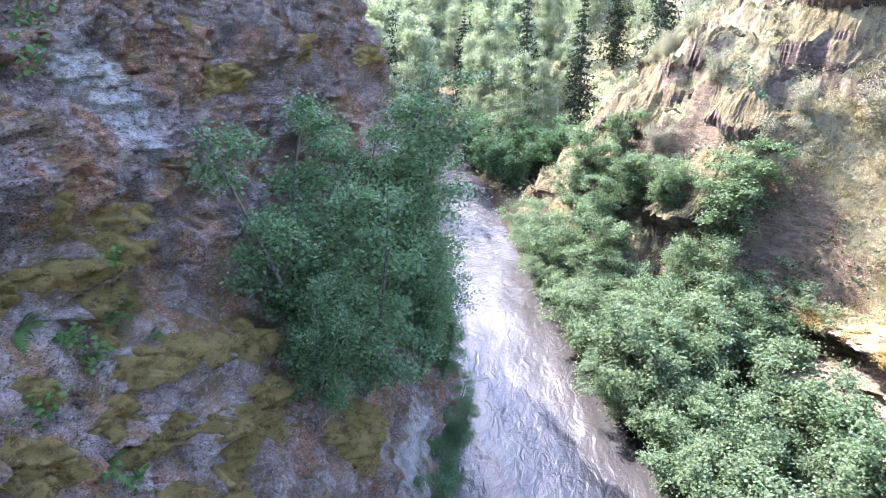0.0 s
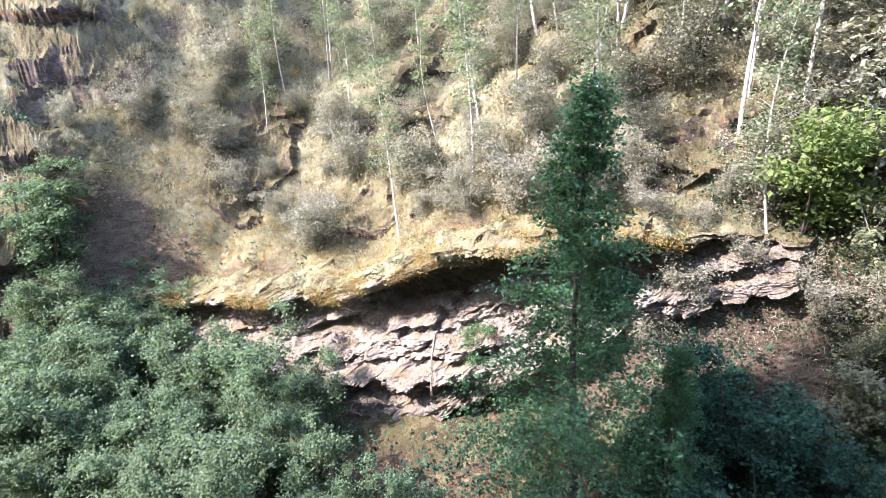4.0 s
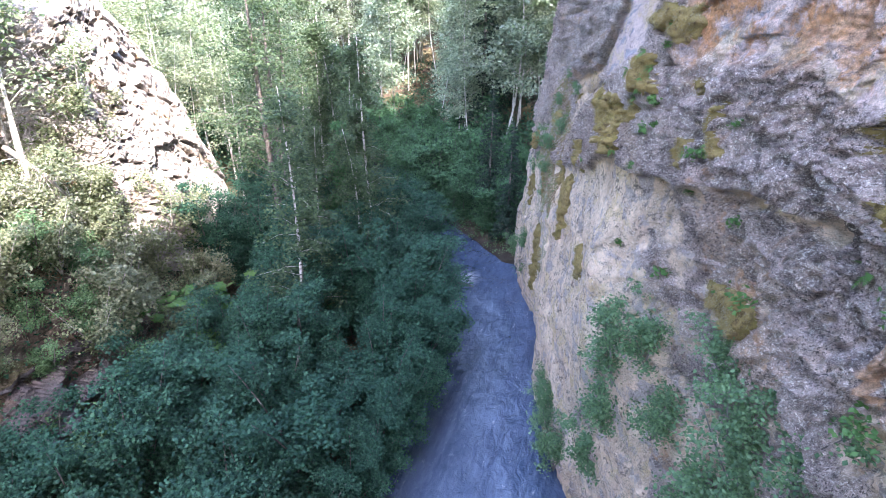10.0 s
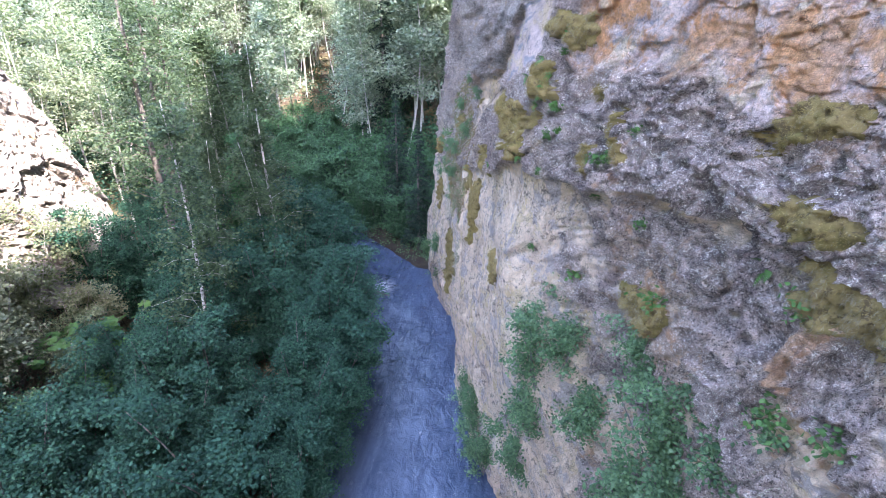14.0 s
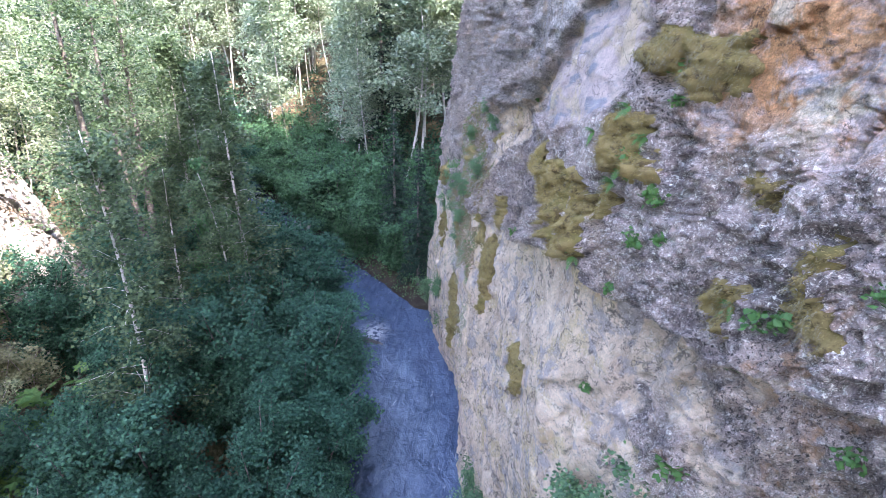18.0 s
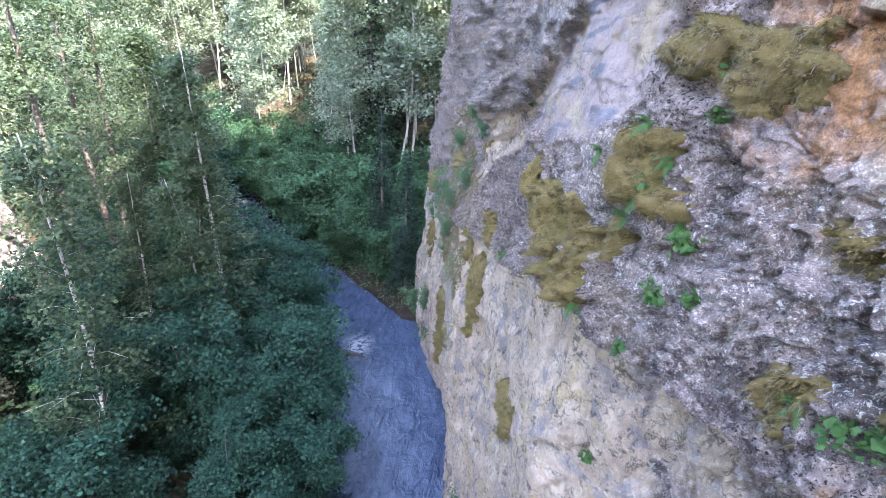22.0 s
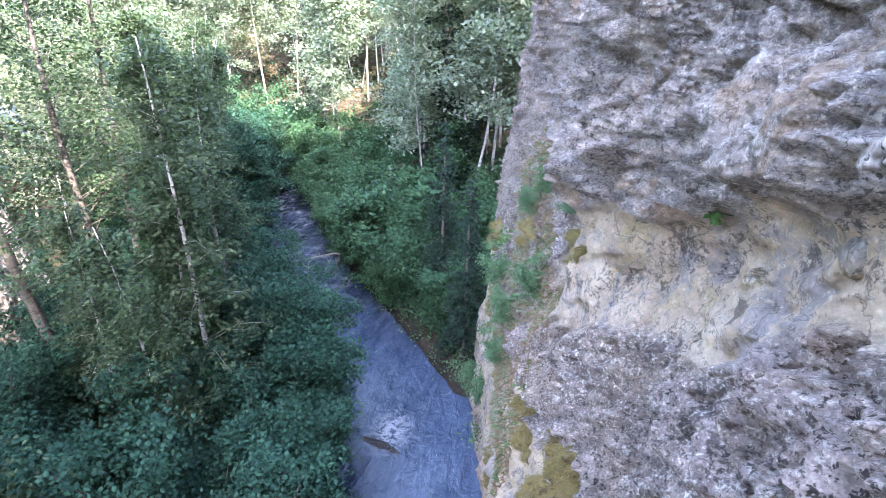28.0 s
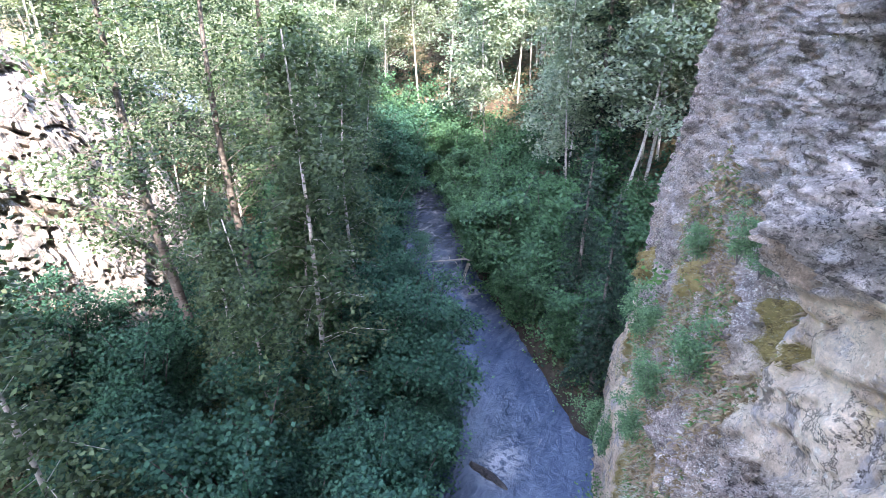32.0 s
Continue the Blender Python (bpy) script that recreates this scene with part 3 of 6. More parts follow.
def leaves(centres, size, rng, flat=0.35, long=1.35):
    """A folded pointed leaf of four corners at every centre. Gives verts and faces."""
    n = len(centres)
    d = rng.normal(size=(n, 3))
    d[:, 2] = d[:, 2] * 0.6 - 0.25
    d /= np.linalg.norm(d, axis=1)[:, None] + 1e-9
    up = rng.normal(size=(n, 3)) * flat
    up[:, 2] += 1
    s = np.cross(d, up)
    s /= np.linalg.norm(s, axis=1)[:, None] + 1e-9
    nn = np.cross(s, d)
    L = (size * rng.uniform(0.6, 1.35, n))[:, None]
    W = L * 0.36
    mid = centres + d * L * 0.45 - nn * L * 0.07
    v = np.stack([centres, mid + s * W, centres + d * L * (long - 0.35), mid - s * W], 1)
    return v.reshape(-1, 3), np.arange(4 * n).reshape(n, 4)


# ---- the plan of the gorge ----
RIVER = [(-26, 128, 4), (-13, 100, 4), (-6, 80, 3.8), (-3.3, 61, 3.8), (-1.2, 47, 4), (0.0, 36, 4.2), (1.6, 22.5, 6), (2.6, 15, 7), (3.0, 4, 7), (3.0, -4, 6.5), (3.2, -11, 5.6),
         (4.2, -16.5, 4.6), (5.2, -21, 5), (7.0, -25, 5), (10.2, -28.2, 5), (15.5, -33, 5), (20.5, -38.5, 5), (24, -43.5, 5), (31, -46, 5), (44, -47, 5), (70, -56, 5), (110, -60, 5)]
WALL_Y = [-40, -34, -31, -29, -28, -25, -22, -19.5, -17.4, -16.4, -14.5, -12, -10, -8, -7, -4, 0, 4, 8, 12, 16, 20, 24, 28, 34, 45, 62, 80, 110]
WALL_FOOT = [-16, -5, 2, 4.6, 5, 4.2, 2.8, 2.3, 2.1, 1.9, 1.3, 0.2, -0.8, -1.6, -1.9, -2.4, -2.6, -2.6, -2.3, -1.7, -1.3, -1.4, -1.8, -2.4, -3, -4.6, -6.2, -11, -24]
WALL_MID = [-17, -6, 1.2, 3.9, 4.3, 3.8, 3, 2.55, 2.2, 1.75, 1.15, 0.75, 0.4, -1.1, -1.9, -3, -3.4, -3, -2.6, -2.3, -2.2, -2.4, -2.8, -5, -7, -9, -12, -18, -30]
WALL_HIGH = [-18, -7, 0.6, 3.2, 3.6, 3.3, 2.5, 1.85, 1.2, 1.6, 0.85, 0.75, 0.35, -0.6, -1, -2.8, -4.4, -4.9, -4.6, -4.2, -3.8, -3.7, -4.2, -6, -9, -13, -17, -24, -36]
WALL_TOP = [-20, -9, -1, 1.8, 2.2, 2, 1.4, 0.9, 0.5, 0.8, 0.5, 0.2, -0.4, -1.4, -2, -4, -6, -6.6, -6.4, -6, -5.4, -5.2, -6, -8.5, -12, -17, -22, -30, -42]
# Crest above the view, its heights picked to throw shade into the gorge.
WALL_SHADE_CREST = [2, 4, 9, 18, 24, 28, 31, 33, 34, 35, 36, 38, 39, 40, 40, 42, 42, 41, 40, 39.5, 39.5, 39.5, 39.5, 10, 6, 6, 6, 7, 8]


def wall_x(y, z):
    """The west wall's face before its roughness."""
    levels = [np.interp(y, WALL_Y, c) for c in (WALL_FOOT, WALL_MID, WALL_HIGH, WALL_TOP)]
    a = levels[0] + (levels[1] - levels[0]) * step(0.5, 8, z)
    a = a + (levels[2] - levels[1]) * step(8, 12.5, z)
    return a + (levels[3] - levels[2]) * np.clip((z - 12.8) / 6.0, 0, 1.4)


def river_at(x, y):
    """The distance from the water's edge (under 0: in the water), and on which side: 1 east, -1 west."""
    best, half, side = np.full(np.shape(x), 1e9), np.zeros(np.shape(x)), np.ones(np.shape(x))
    for (ax, ay, aw), (bx, by, bw) in zip(RIVER[:-1], RIVER[1:]):
        ux, uy = bx - ax, by - ay
        t = np.clip(((x - ax) * ux + (y - ay) * uy) / (ux * ux + uy * uy), 0, 1)
        d = np.hypot(x - ax - t * ux, y - ay - t * uy)
        near = d < best
        best = np.where(near, d, best)
        half = np.where(near, (aw + t * (bw - aw)) / 2, half)
        side = np.where(near, np.where(ux * (y - ay) - uy * (x - ax) > 0, 1.0, -1.0), side)
    return best - half, side


def ground_z(x, y):
    x, y = np.asarray(x, float), np.asarray(y, float)
    d, side = river_at(x, y)
    rough = 0.35 * fractal(x * 0.35, y * 0.35, 0 * x, 4, 5) * np.clip(d / 3, 0, 1)
    bed = -0.9 * step(0.0, -1.2, d) + 0.25 * step(-0.3, 0.6, d)
    # east: a flat bank, a steep step, then the hillside
    toe = np.interp(y, [-60, -34, -26, -20, -12, -3, 0.5, 2, 12, 19, 23, 27, 33, 40, 46, 56, 80], [9, 9, 9, 9, 7.8, 7.6, 7.7, 7.9, 7.7, 7.4, 6.0, 2.0, 0.5, 0.6, 2.5, 6, 8])
    run = np.interp(y, [-34, -20, -11, -9.5, -5.5, -4, 0.5, 2, 12, 19, 23, 27, 33, 42, 56], [7, 6, 3.6, 1.4, 1.4, 3.2, 2.5, 1.4, 1.4, 1.6, 3.5, 6.5, 7.6, 9, 8])
    lift = np.interp(y, [-60, -34, -22, -12, -8, -2, 3, 8, 13, 20, 27, 33, 42, 56], [4, 5, 8.5, 6.0, 5.2, 6.2, 6.9, 6.5, 4.0, 3.6, 9, 12.5, 11, 6])
    past = d - toe - run
    east = 0.13 * np.clip(d, 0, toe) + lift * np.clip((d - toe) / run, 0, 1) + np.interp(y, [-40, -20, 0, 20, 35, 60], [0.5, 0.62, 0.62, 0.66, 0.75, 0.6]) * np.clip(past, 0, 34) + 0.12 * np.clip(past - 34, 0, 400)
    terrace = fractal(x * 0.12, y * 0.12, 0 * x, 3, 77)
    east = east + step(0, 2, past) * (0.9 * terrace + 0.35 * np.abs(fractal(x * 0.5, y * 0.35, 0 * x, 3, 78)))
    # ledges and hollows of the knoll
    knoll = step(24, 29, y) * step(48, 41, y) * step(0.3, 2.5, d) * step(24, 14, d)
    beds = (east + 0.22 * (y - 34) + 1.2 * fractal(x * 0.22, y * 0.22, 0 * x, 4, 79)) / 2.1
    tread = beds - np.floor(beds)
    broken = np.clip(0.75 + 0.9 * fractal(x * 0.3, y * 0.3, 0 * x, 3, 81), 0, 1)
    east = east + knoll * (2.1 * broken * (step(0.62, 0.86, tread) - tread) + 0.6 * fractal(x * 0.5, y * 0.5, 0 * x, 5, 80, 0.6))
    # west: behind the wall an unseen plateau at crest height, elsewhere a wooded bank
    bank = 0.2 * np.clip(d, 0, 4) + 0.42 * np.clip(d - 4, 0, 60) + 0.1 * np.clip(d - 64, 0, 400)
    inner = np.interp(y, WALL_Y, WALL_TOP) - 3.5 - x
    crest = np.interp(y, WALL_Y, WALL_SHADE_CREST)
    behind = step(0, 2.5, inner)
    west = bank * (1 - behind) * step(-26.3, -27.3, y) + (1 - behind) * bank * step(60, 75, y)
    west = west + behind * np.maximum(crest - 0.6 + 0.25 * np.clip(inner, 0, 60), bank * step(-28, -40, y))
    west = np.where(behind > 0, west, np.where((y < -26.6) | (y > 60), west, -0.9))
    return np.where(side > 0, east, west) + bed * np.where((side > 0) | (y < -26.6) | (y > 60), 1, 0) + rough


def lines(*stops):
    """Coordinates from stop to stop with the given spacings: value, spacing, value, spacing, value ..."""
    out = [stops[0]]
    for a, h, b in zip(stops[:-2:2], stops[1:-1:2], stops[2::2]):
        n = max(1, int(round((b - a) / h)))
        out += [a + (b - a) * (i + 1) / n for i in range(n)]
    return np.array(out)


def build_ground():
    xs = lines(-900, 120, -180, 20, -40, 2.5, -8, 0.6, 0, 0.35, 30, 0.8, 60, 6, 180, 40, 300, 120, 900)
    ys = lines(-900, 120, -240, 20, -100, 3, -50, 0.7, -24, 0.35, 24, 0.28, 42, 0.7, 70, 2.5, 120, 12, 240, 110, 900)
    X, Y = np.meshgrid(xs, ys, indexing="ij")
    return tagged(new("ground", sheet("ground", X, Y, ground_z(X, Y), SOIL)), "brown forest soil with moss and leaf litter", "ground", kind="structure")


def brow_line(y):
    """The height of the brow's lower edge."""
    return 13.55 + 0.42 * (y + 12.4) + 0.10 * fractal(y * 1.6, 0 * y, 0 * y, 3, 83)


def hollow_line(y):
    """The height under which the wall is washed out."""
    return np.interp(y, [-24, -20, -16.4, -13, -10.6, -9.8, -9.4, -8.7, -8, -7.2, -6.5, -5, -3.5, 0], [7, 8.2, 9.2, 10.3, 11.35, 11.6, 11.45, 11.5, 11.75, 11.85, 12.1, 12.3, 12.2, 12])


def zones(y, z):
    """The kinds of rock on the wall, each 0 to 1: washed tan, smooth lilac, orange-stained, dark brow, and the pebbly rest."""
    w = 0.30 * fractal(y * 0.9, z * 0.9, 0 * y, 5, 55, 0.6)
    b = z - brow_line(y)
    foot = np.interp(y, [-17.5, -16.7, -15.2, -13.3, -12.5, -11.8], [9.7, 10.4, 11.5, 12.62, 13.1, 13.5])
    south = step(-11.3, -12.2, y + 0.5 * w)
    recess = south * step(-18.2, -17.2, y + w) * step(0.05, -0.05, b) * step(-0.06, 0.12, z - foot + 0.7 * w)
    brow = step(-10.0, -10.8, y + 0.4 * w) * step(-0.05, 0.03, b) * step(-26, -19, y)
    under = hollow_line(y) - z
    blot = fractal(y * 0.7 + 9, z * 0.8, 0 * y, 4, 57, 0.6)
    hollow = step(-0.04, 0.06, under + 0.25 * w) * np.clip(step(-7.9, -8.8, y + w) + step(-0.25, 0.15, blot), 0, 1) * step(-0.75, -0.5, blot + 0.5 * step(-8.5, -9, y))
    low = np.interp(y, [-16, -11.5, -10.4, -9.8, -9.5], [11.7, 12.75, 13.0, 13.3, 13.6])
    lilac = step(-12.8, -12.2, y) * step(-9.25, -9.6, y + 0.5 * w) * step(-0.05, 0.12, z - low + 0.5 * w) * step(0.03, -0.03, b)
    orange = step(-8.7, -8.2, y + w) * step(-2.0, -3.0, y) * step(13.35, 13.75, z + w)
    tan = np.clip(np.maximum(recess, hollow), 0, 1)
    return tan, lilac, orange, brow, np.clip(1 - np.maximum(np.maximum(tan, lilac), 0.7 * orange), 0, 1)


def stains(y, z):
    """Chalky and rusty patches of the upstream wall, 0 to 1."""
    w = 0.35 * fractal(y * 1.3, z * 1.3, 0 * y, 5, 56, 0.62)

    def spot(list_):
        return np.clip(sum(step(1.25, 0.75, np.hypot((y - py) / ry, (z - pz) / rz) + w) for py, pz, ry, rz in list_), 0, 1)
    return spot(((7.85, 13.6, 0.42, 0.75), (8.0, 12.9, 0.3, 0.3), (12.4, 4.0, 1.8, 1.5), (19.5, 9.5, 2.0, 1.6))), spot(((6.75, 12.9, 0.3, 0.8), (8.3, 12.55, 0.5, 0.35), (16.4, 12.2, 1.3, 0.6), (8.7, 13.9, 0.35, 0.5), (6.3, 13.9, 0.3, 0.6), (5.2, 12.9, 0.5, 0.5)))


def cliff_point(y, z):
    """The rough face of the west wall: x, y, z for arrays of y and height."""
    x = wall_x(y, z)
    slant = (wall_x(y + 0.3, z) - wall_x(y - 0.3, z)) / 0.6
    nx, ny = 1 / np.hypot(1, slant), -slant / np.hypot(1, slant)
    tan, lilac, orange, brow, grit = zones(y, z)
    north = step(2, 5, y)
    wx, wy, wz = x + 0.3 * fractal(x, y, z, 3, 71), y + 0.5 * fractal(x * 0.7, y * 0.7, z * 0.7, 3, 72), z + 0.4 * fractal(x, y * 0.8, z, 3, 73)
    dip = wz - 0.3 * wy
    big, gap1 = facets(wx * 0.45, wy * 0.45, dip * 0.6, 11)
    mid, gap2 = facets(wx * 1.2, wy * 1.1, dip * 1.5, 21)
    small, gap3 = facets(wx * 3.2, wy * 3.0, dip * 3.8, 31)
    tiny, gap4 = facets(wx * 9, wy * 9, dip * 10, 35)
    knobs = 1 - np.abs(fractal(x * 2.2, y * 2.2, z * 2.4, 5, 51, 0.62))
    crumb = fractal(x * 7, y * 7, z * 7, 4, 52, 0.68)
    rough = grit * (1 - 0.25 * orange) + 0.35 * brow
    away = 0.10 * fractal(x * 0.3, y * 0.3, z * 0.35, 3, 41) + 0.13 * big + (0.05 + 0.10 * rough) * mid + (0.018 + 0.05 * rough) * small + (0.010 + 0.022 * rough) * tiny
    away = away + rough * (0.16 * (knobs - 0.7) + 0.05 * crumb) + 0.035 * (1 - rough) * fractal(x * 3, y * 3, z * 1.4, 4, 54, 0.6)
    fold = 1 - np.abs(fractal(y * 1.1 + 3, (z - 0.5 * y) * 1.9, 0 * y, 5, 87, 0.58))
    away = away + tan * step(-9.6, -8.2, y) * 0.20 * (fold - 0.75) + tan * step(-11.5, -13, y) * 0.10 * (fold - 0.75)
    away = away - 0.04 * step(0.07, 0.0, gap1) - (0.05 + 0.02 * rough) * step(0.05, 0.0, gap2) * step(-0.3, 0.2, crumb) - 0.03 * rough * step(0.08, 0.0, gap3)
    away = away + 0.07 * (grit - 0.5)
    # mossy shelves and hollows upstream
    shelf = fractal(y * 0.55 + 4, z * 0.9, 0 * y, 4, 84, 0.55)
    away = away + north * (0.38 * np.clip(shelf, -0.5, 0.7) + 0.06 * fractal(x * 1.7, y * 1.7, z * 1.7, 4, 85, 0.6) + 0.08 * mid)
    # the brow stands out over a washed recess
    b = z - brow_line(y)
    south = step(-9.6, -11.5, y) * step(-19.5, -17, y)
    away = away + south * (0.13 * step(-0.07, 0.10, b) * (1 - 0.45 * step(0.5, 2.0, b)) - 0.05 * step(0.02, -0.08, b) * step(-0.9, -0.15, b))
    pit = np.exp(-(((y + 14.6) / 0.9) ** 2) - ((b - 0.75) / 0.22) ** 2) + 0.8 * np.exp(-(((y + 13.6) / 0.6) ** 2) - ((b - 0.5) / 0.14) ** 2)
    away = away - 0.22 * np.clip(pit + 0.35 * crumb * (pit > 0.1), 0, 1)
    # the overhang above the hollows
    u = z - hollow_line(y) - 0.06 * fractal(y * 2.5, z * 2.5, 0 * y, 3, 86)
    deep = step(-11.6, -10.6, y) * step(-7.9, -8.7, y)
    mild = step(-19, -17, y) * step(-2.5, -4, y)
    away = away - (0.24 * deep + 0.09 * mild) * step(0.04, -0.08, u) * step(-2.6, -0.3, u) + (0.06 * deep + 0.05 * mild) * step(-0.05, 0.05, u) * step(1.0, 0.25, u)
    # the face stays clean where the gorge is narrowest
    tight = np.exp(-((y + 11.5) / 2.6) ** 4) * step(11.6, 12.6, z)
    away = away - tight * np.clip(away - 0.09, 0, 2)
    return x + nx * away, y + ny * away, z + 0.04 * fractal(x * 2, y * 2, z * 2, 3, 61)


def build_cliff():
    ys = lines(-40, 0.5, -29, 0.08, -18, 0.03, -15.5, 0.015, -11, 0.02, -8, 0.025, -3, 0.3, 3.5, 0.045, 12, 0.07, 24, 0.25, 40, 1.0, 110)
    hs = lines(-1.2, 0.14, 6, 0.06, 9, 0.034, 11.5, 0.024, 12.4, 0.016, 14.2, 0.03, 15.2, 0.6, 42)
    Y, H = np.meshgrid(ys, hs, indexing="ij")
    Z = np.minimum(H, np.interp(Y, WALL_Y, WALL_SHADE_CREST))
    X2, Y2, Z2 = cliff_point(Y, Z)
    # the lip turns back onto the plateau
    back = lines(0, 0.4, 2, 0.8, 6)
    rimx, rimy, rimz = X2[:, -1:], Y2[:, -1:], Z2[:, -1:]
    Xb = rimx - back[None, 1:]
    Yb = rimy + 0 * Xb
    Zb = rimz + 0.3 * np.sqrt(back[None, 1:]) + 0.2 * fractal(Xb * 0.7, Yb * 0.7, 0 * Xb, 3, 91)
    me = sheet("cliff_wall", np.hstack([X2, Xb]), np.hstack([Y2, Yb]), np.hstack([Z2, Zb]), CLIFF, False)
    for name, kinds in zip(("washed", "lilac", "stained", "brow", "chalk", "rust"), zones(Y, Z)[:4] + stains(Y, Z)):
        me.attributes.new(name, "FLOAT", "POINT").data.foreach_set("value", np.hstack([kinds, 0 * Xb]).ravel().astype(np.float32))
    return tagged(new("cliff_wall", me), "tall rough mauve-grey rock cliff with ochre stains and lichen", "cliff", kind="structure")


def build_face(name, ys, plan, material, label, lip=0.9, dip=-0.17, seed=0, rise=1.3, fine=0.009, amp=1.0):
    """A bedded rock face. plan: for each y of the first row the foot's x, the foot's z, the top's x and the top's z."""
    Y, T = np.meshgrid(ys, lines(0, fine, 1), indexing="ij")
    fx, fz, tx, tz = (np.interp(Y, plan[0], row) for row in plan[1:])
    Z = fz + (tz - fz) * T + 0.15 * fractal(Y * 0.4, 0 * Y, T * 3, 3, 4 + seed)
    bed = Z - dip * Y + 0.3 * fractal(Y * 0.3, Z * 0.5, 0 * Y, 3, 14 + seed)
    bed = bed + 0.12 * fractal(Y * 0.9, Z * 0.9, 0 * Y, 3, 15 + seed)
    layer = np.floor(bed * 2.9)
    inner = bed * 2.9 - layer
    li = layer.astype(np.int64)
    jut = hashed(li, 0 * li, 3 + 0 * li, 8 + seed)
    blk, gap = blocks(0 * Y, Y * 0.55 + layer * 0.37 + 0.2 * fractal(Y, Z * 2, 0 * Y, 2, 16), layer + 0.5, 17 + seed)
    blk2, gap2 = facets(0 * Y + 3, Y * 1.3, bed * 3.2, 27 + seed)
    blk3, gap3 = facets(0 * Y + 5, Y * 3.4, bed * 8, 28 + seed)
    X = fx + (tx - fx) * T**rise - amp * (0.34 * (jut - 0.5) + 0.34 * fractal(Y * 0.22 + layer * 7.7, layer * 3.1, 0 * Y, 3, 19 + seed) + 0.42 * (blk - 0.5) + 0.14 * blk2 + 0.06 * blk3) + amp * 0.16 * step(0.8, 1.0, inner)
    X = X - amp * 0.4 * fractal(Y * 0.2, Z * 0.3, 0 * Y, 3, 24 + seed) + 0.07 * fractal(Y * 2.5, Z * 4, 0 * Y, 5, 34 + seed, 0.7)
    edge = np.minimum(step(ys[0], ys[0] + 1.5, Y), step(ys[-1], ys[-1] - 1.5, Y))
    lip = lip * np.clip((tz - fz) / 4.0, 0, 1)
    X = X - lip * step(0.78, 0.92, T) * edge + 0.5 * lip * step(0.5, 0.74, T) * step(0.93, 0.78, T) * edge + 2.6 * (1 - edge)
    back = lines(0, 0.3, 3.0)[None, 1:]
    Xb = X[:, -1:] + back
    Yb = Y[:, -1:] + 0 * Xb
    Zb = Z[:, -1:] + 0.22 * fractal(Xb * 0.9, Yb * 0.9, 0 * Xb, 4, 36) + 0.12 * back - 1.2 * step(1.2, 3.0, back + 0 * Xb)
    me = sheet(name, np.hstack([X, Xb]), np.hstack([Y, Yb]), np.hstack([Z, Zb]), material, False)
    me.materials.append(SOIL)
    turf = np.zeros((len(ys) - 1, X.shape[1] + Xb.shape[1] - 1), dtype=np.int32)
    turf[:, X.shape[1] - 9:] = 1
    me.polygons.foreach_set("material_index", turf.ravel())
    return tagged(new(name, me), label, "rock face", kind="structure")


def build_slab(name, ys, plan, material, label):
    """A leaning rock slope, broken by long slanting cracks."""
    Y, T = np.meshgrid(ys, lines(0, 0.008, 1), indexing="ij")
    fx, fz, tx, tz = (np.interp(Y, plan[0], row) for row in plan[1:])
    Z = fz + (tz - fz) * T
    wy, wz = Y + 0.6 * fractal(Y * 0.4, Z * 0.4, 0 * Y, 3, 44), Z + 0.5 * fractal(Y * 0.4, Z * 0.4, 0 * Y, 3, 45)
    along, across = 0.75 * wy + 0.66 * wz, 0.75 * wz - 0.66 * wy
    big, g1 = facets(0 * Y, along * 0.22, across * 0.5, 61)
    mid, g2 = facets(0 * Y, along * 0.5, across * 1.5, 62)
    small, g3 = facets(0 * Y, along * 1.6, across * 3.6, 63)
    away = 0.5 * big + 0.13 * mid + 0.04 * small - 0.42 * step(0.07, 0.0, g2) - 0.10 * step(0.09, 0.0, g3) + 0.5 * fractal(Y * 0.2, Z * 0.2, 0 * Y, 3, 46) + 0.06 * fractal(Y * 2, Z * 2, 0 * Y, 5, 47, 0.7)
    edge = np.minimum(step(ys[0], ys[0] + 2.5, Y), step(ys[-1], ys[-1] - 2, Y)) * step(1.0, 0.9, T)
    X = fx + (tx - fx) * T**1.1 - away + 2.5 * (1 - edge)
    return tagged(new(name, sheet(name, X, Y, Z, material, False)), label, "rock face", kind="structure")


def build_river():
    pts = [Vector((a, b, 0)) for a, b, w in RIVER]
    rows = []
    for n in range(len(pts) - 1):
        steps = 40 if abs(RIVER[n][1]) < 70 else 8
        for s in range(steps):
            t = s / steps
            p0, p1, p2, p3 = pts[max(n - 1, 0)], pts[n], pts[n + 1], pts[min(n + 2, len(pts) - 1)]
            p = 0.5 * (2 * p1 + (p2 - p0) * t + (2 * p0 - 5 * p1 + 4 * p2 - p3) * t * t + (3 * p1 - p0 - 3 * p2 + p3) * t**3)
            rows.append((p.x, p.y, RIVER[n][2] + (RIVER[n + 1][2] - RIVER[n][2]) * t))
    c = np.array(rows)
    d = np.gradient(c[:, :2], axis=0)
    d /= np.linalg.norm(d, axis=1)[:, None]
    across = np.linspace(-1, 1, 41)
    half = c[:, 2:3] / 2 + 1.6
    X = c[:, :1] - d[:, 1:] * across * half
    Y = c[:, 1:2] + d[:, :1] * across * half
    along = np.cumsum(np.r_[0, np.hypot(*np.diff(c[:, :2], axis=0).T)])[:, None] + 0 * X
    lateral = across * half
    Z = 0.05 * fractal(along * 0.55, lateral * 1.1, 0 * X, 4, 15) + 0.05 * value_noise(along * 0.35, lateral * 0.5, 0 * X, 9)
    return tagged(new("river", sheet("river", X, Y, Z, WATER)), "shallow silty river with small riffles, tinted blue for the reflected sky", "river", kind="structure")


build_ground()
build_cliff()
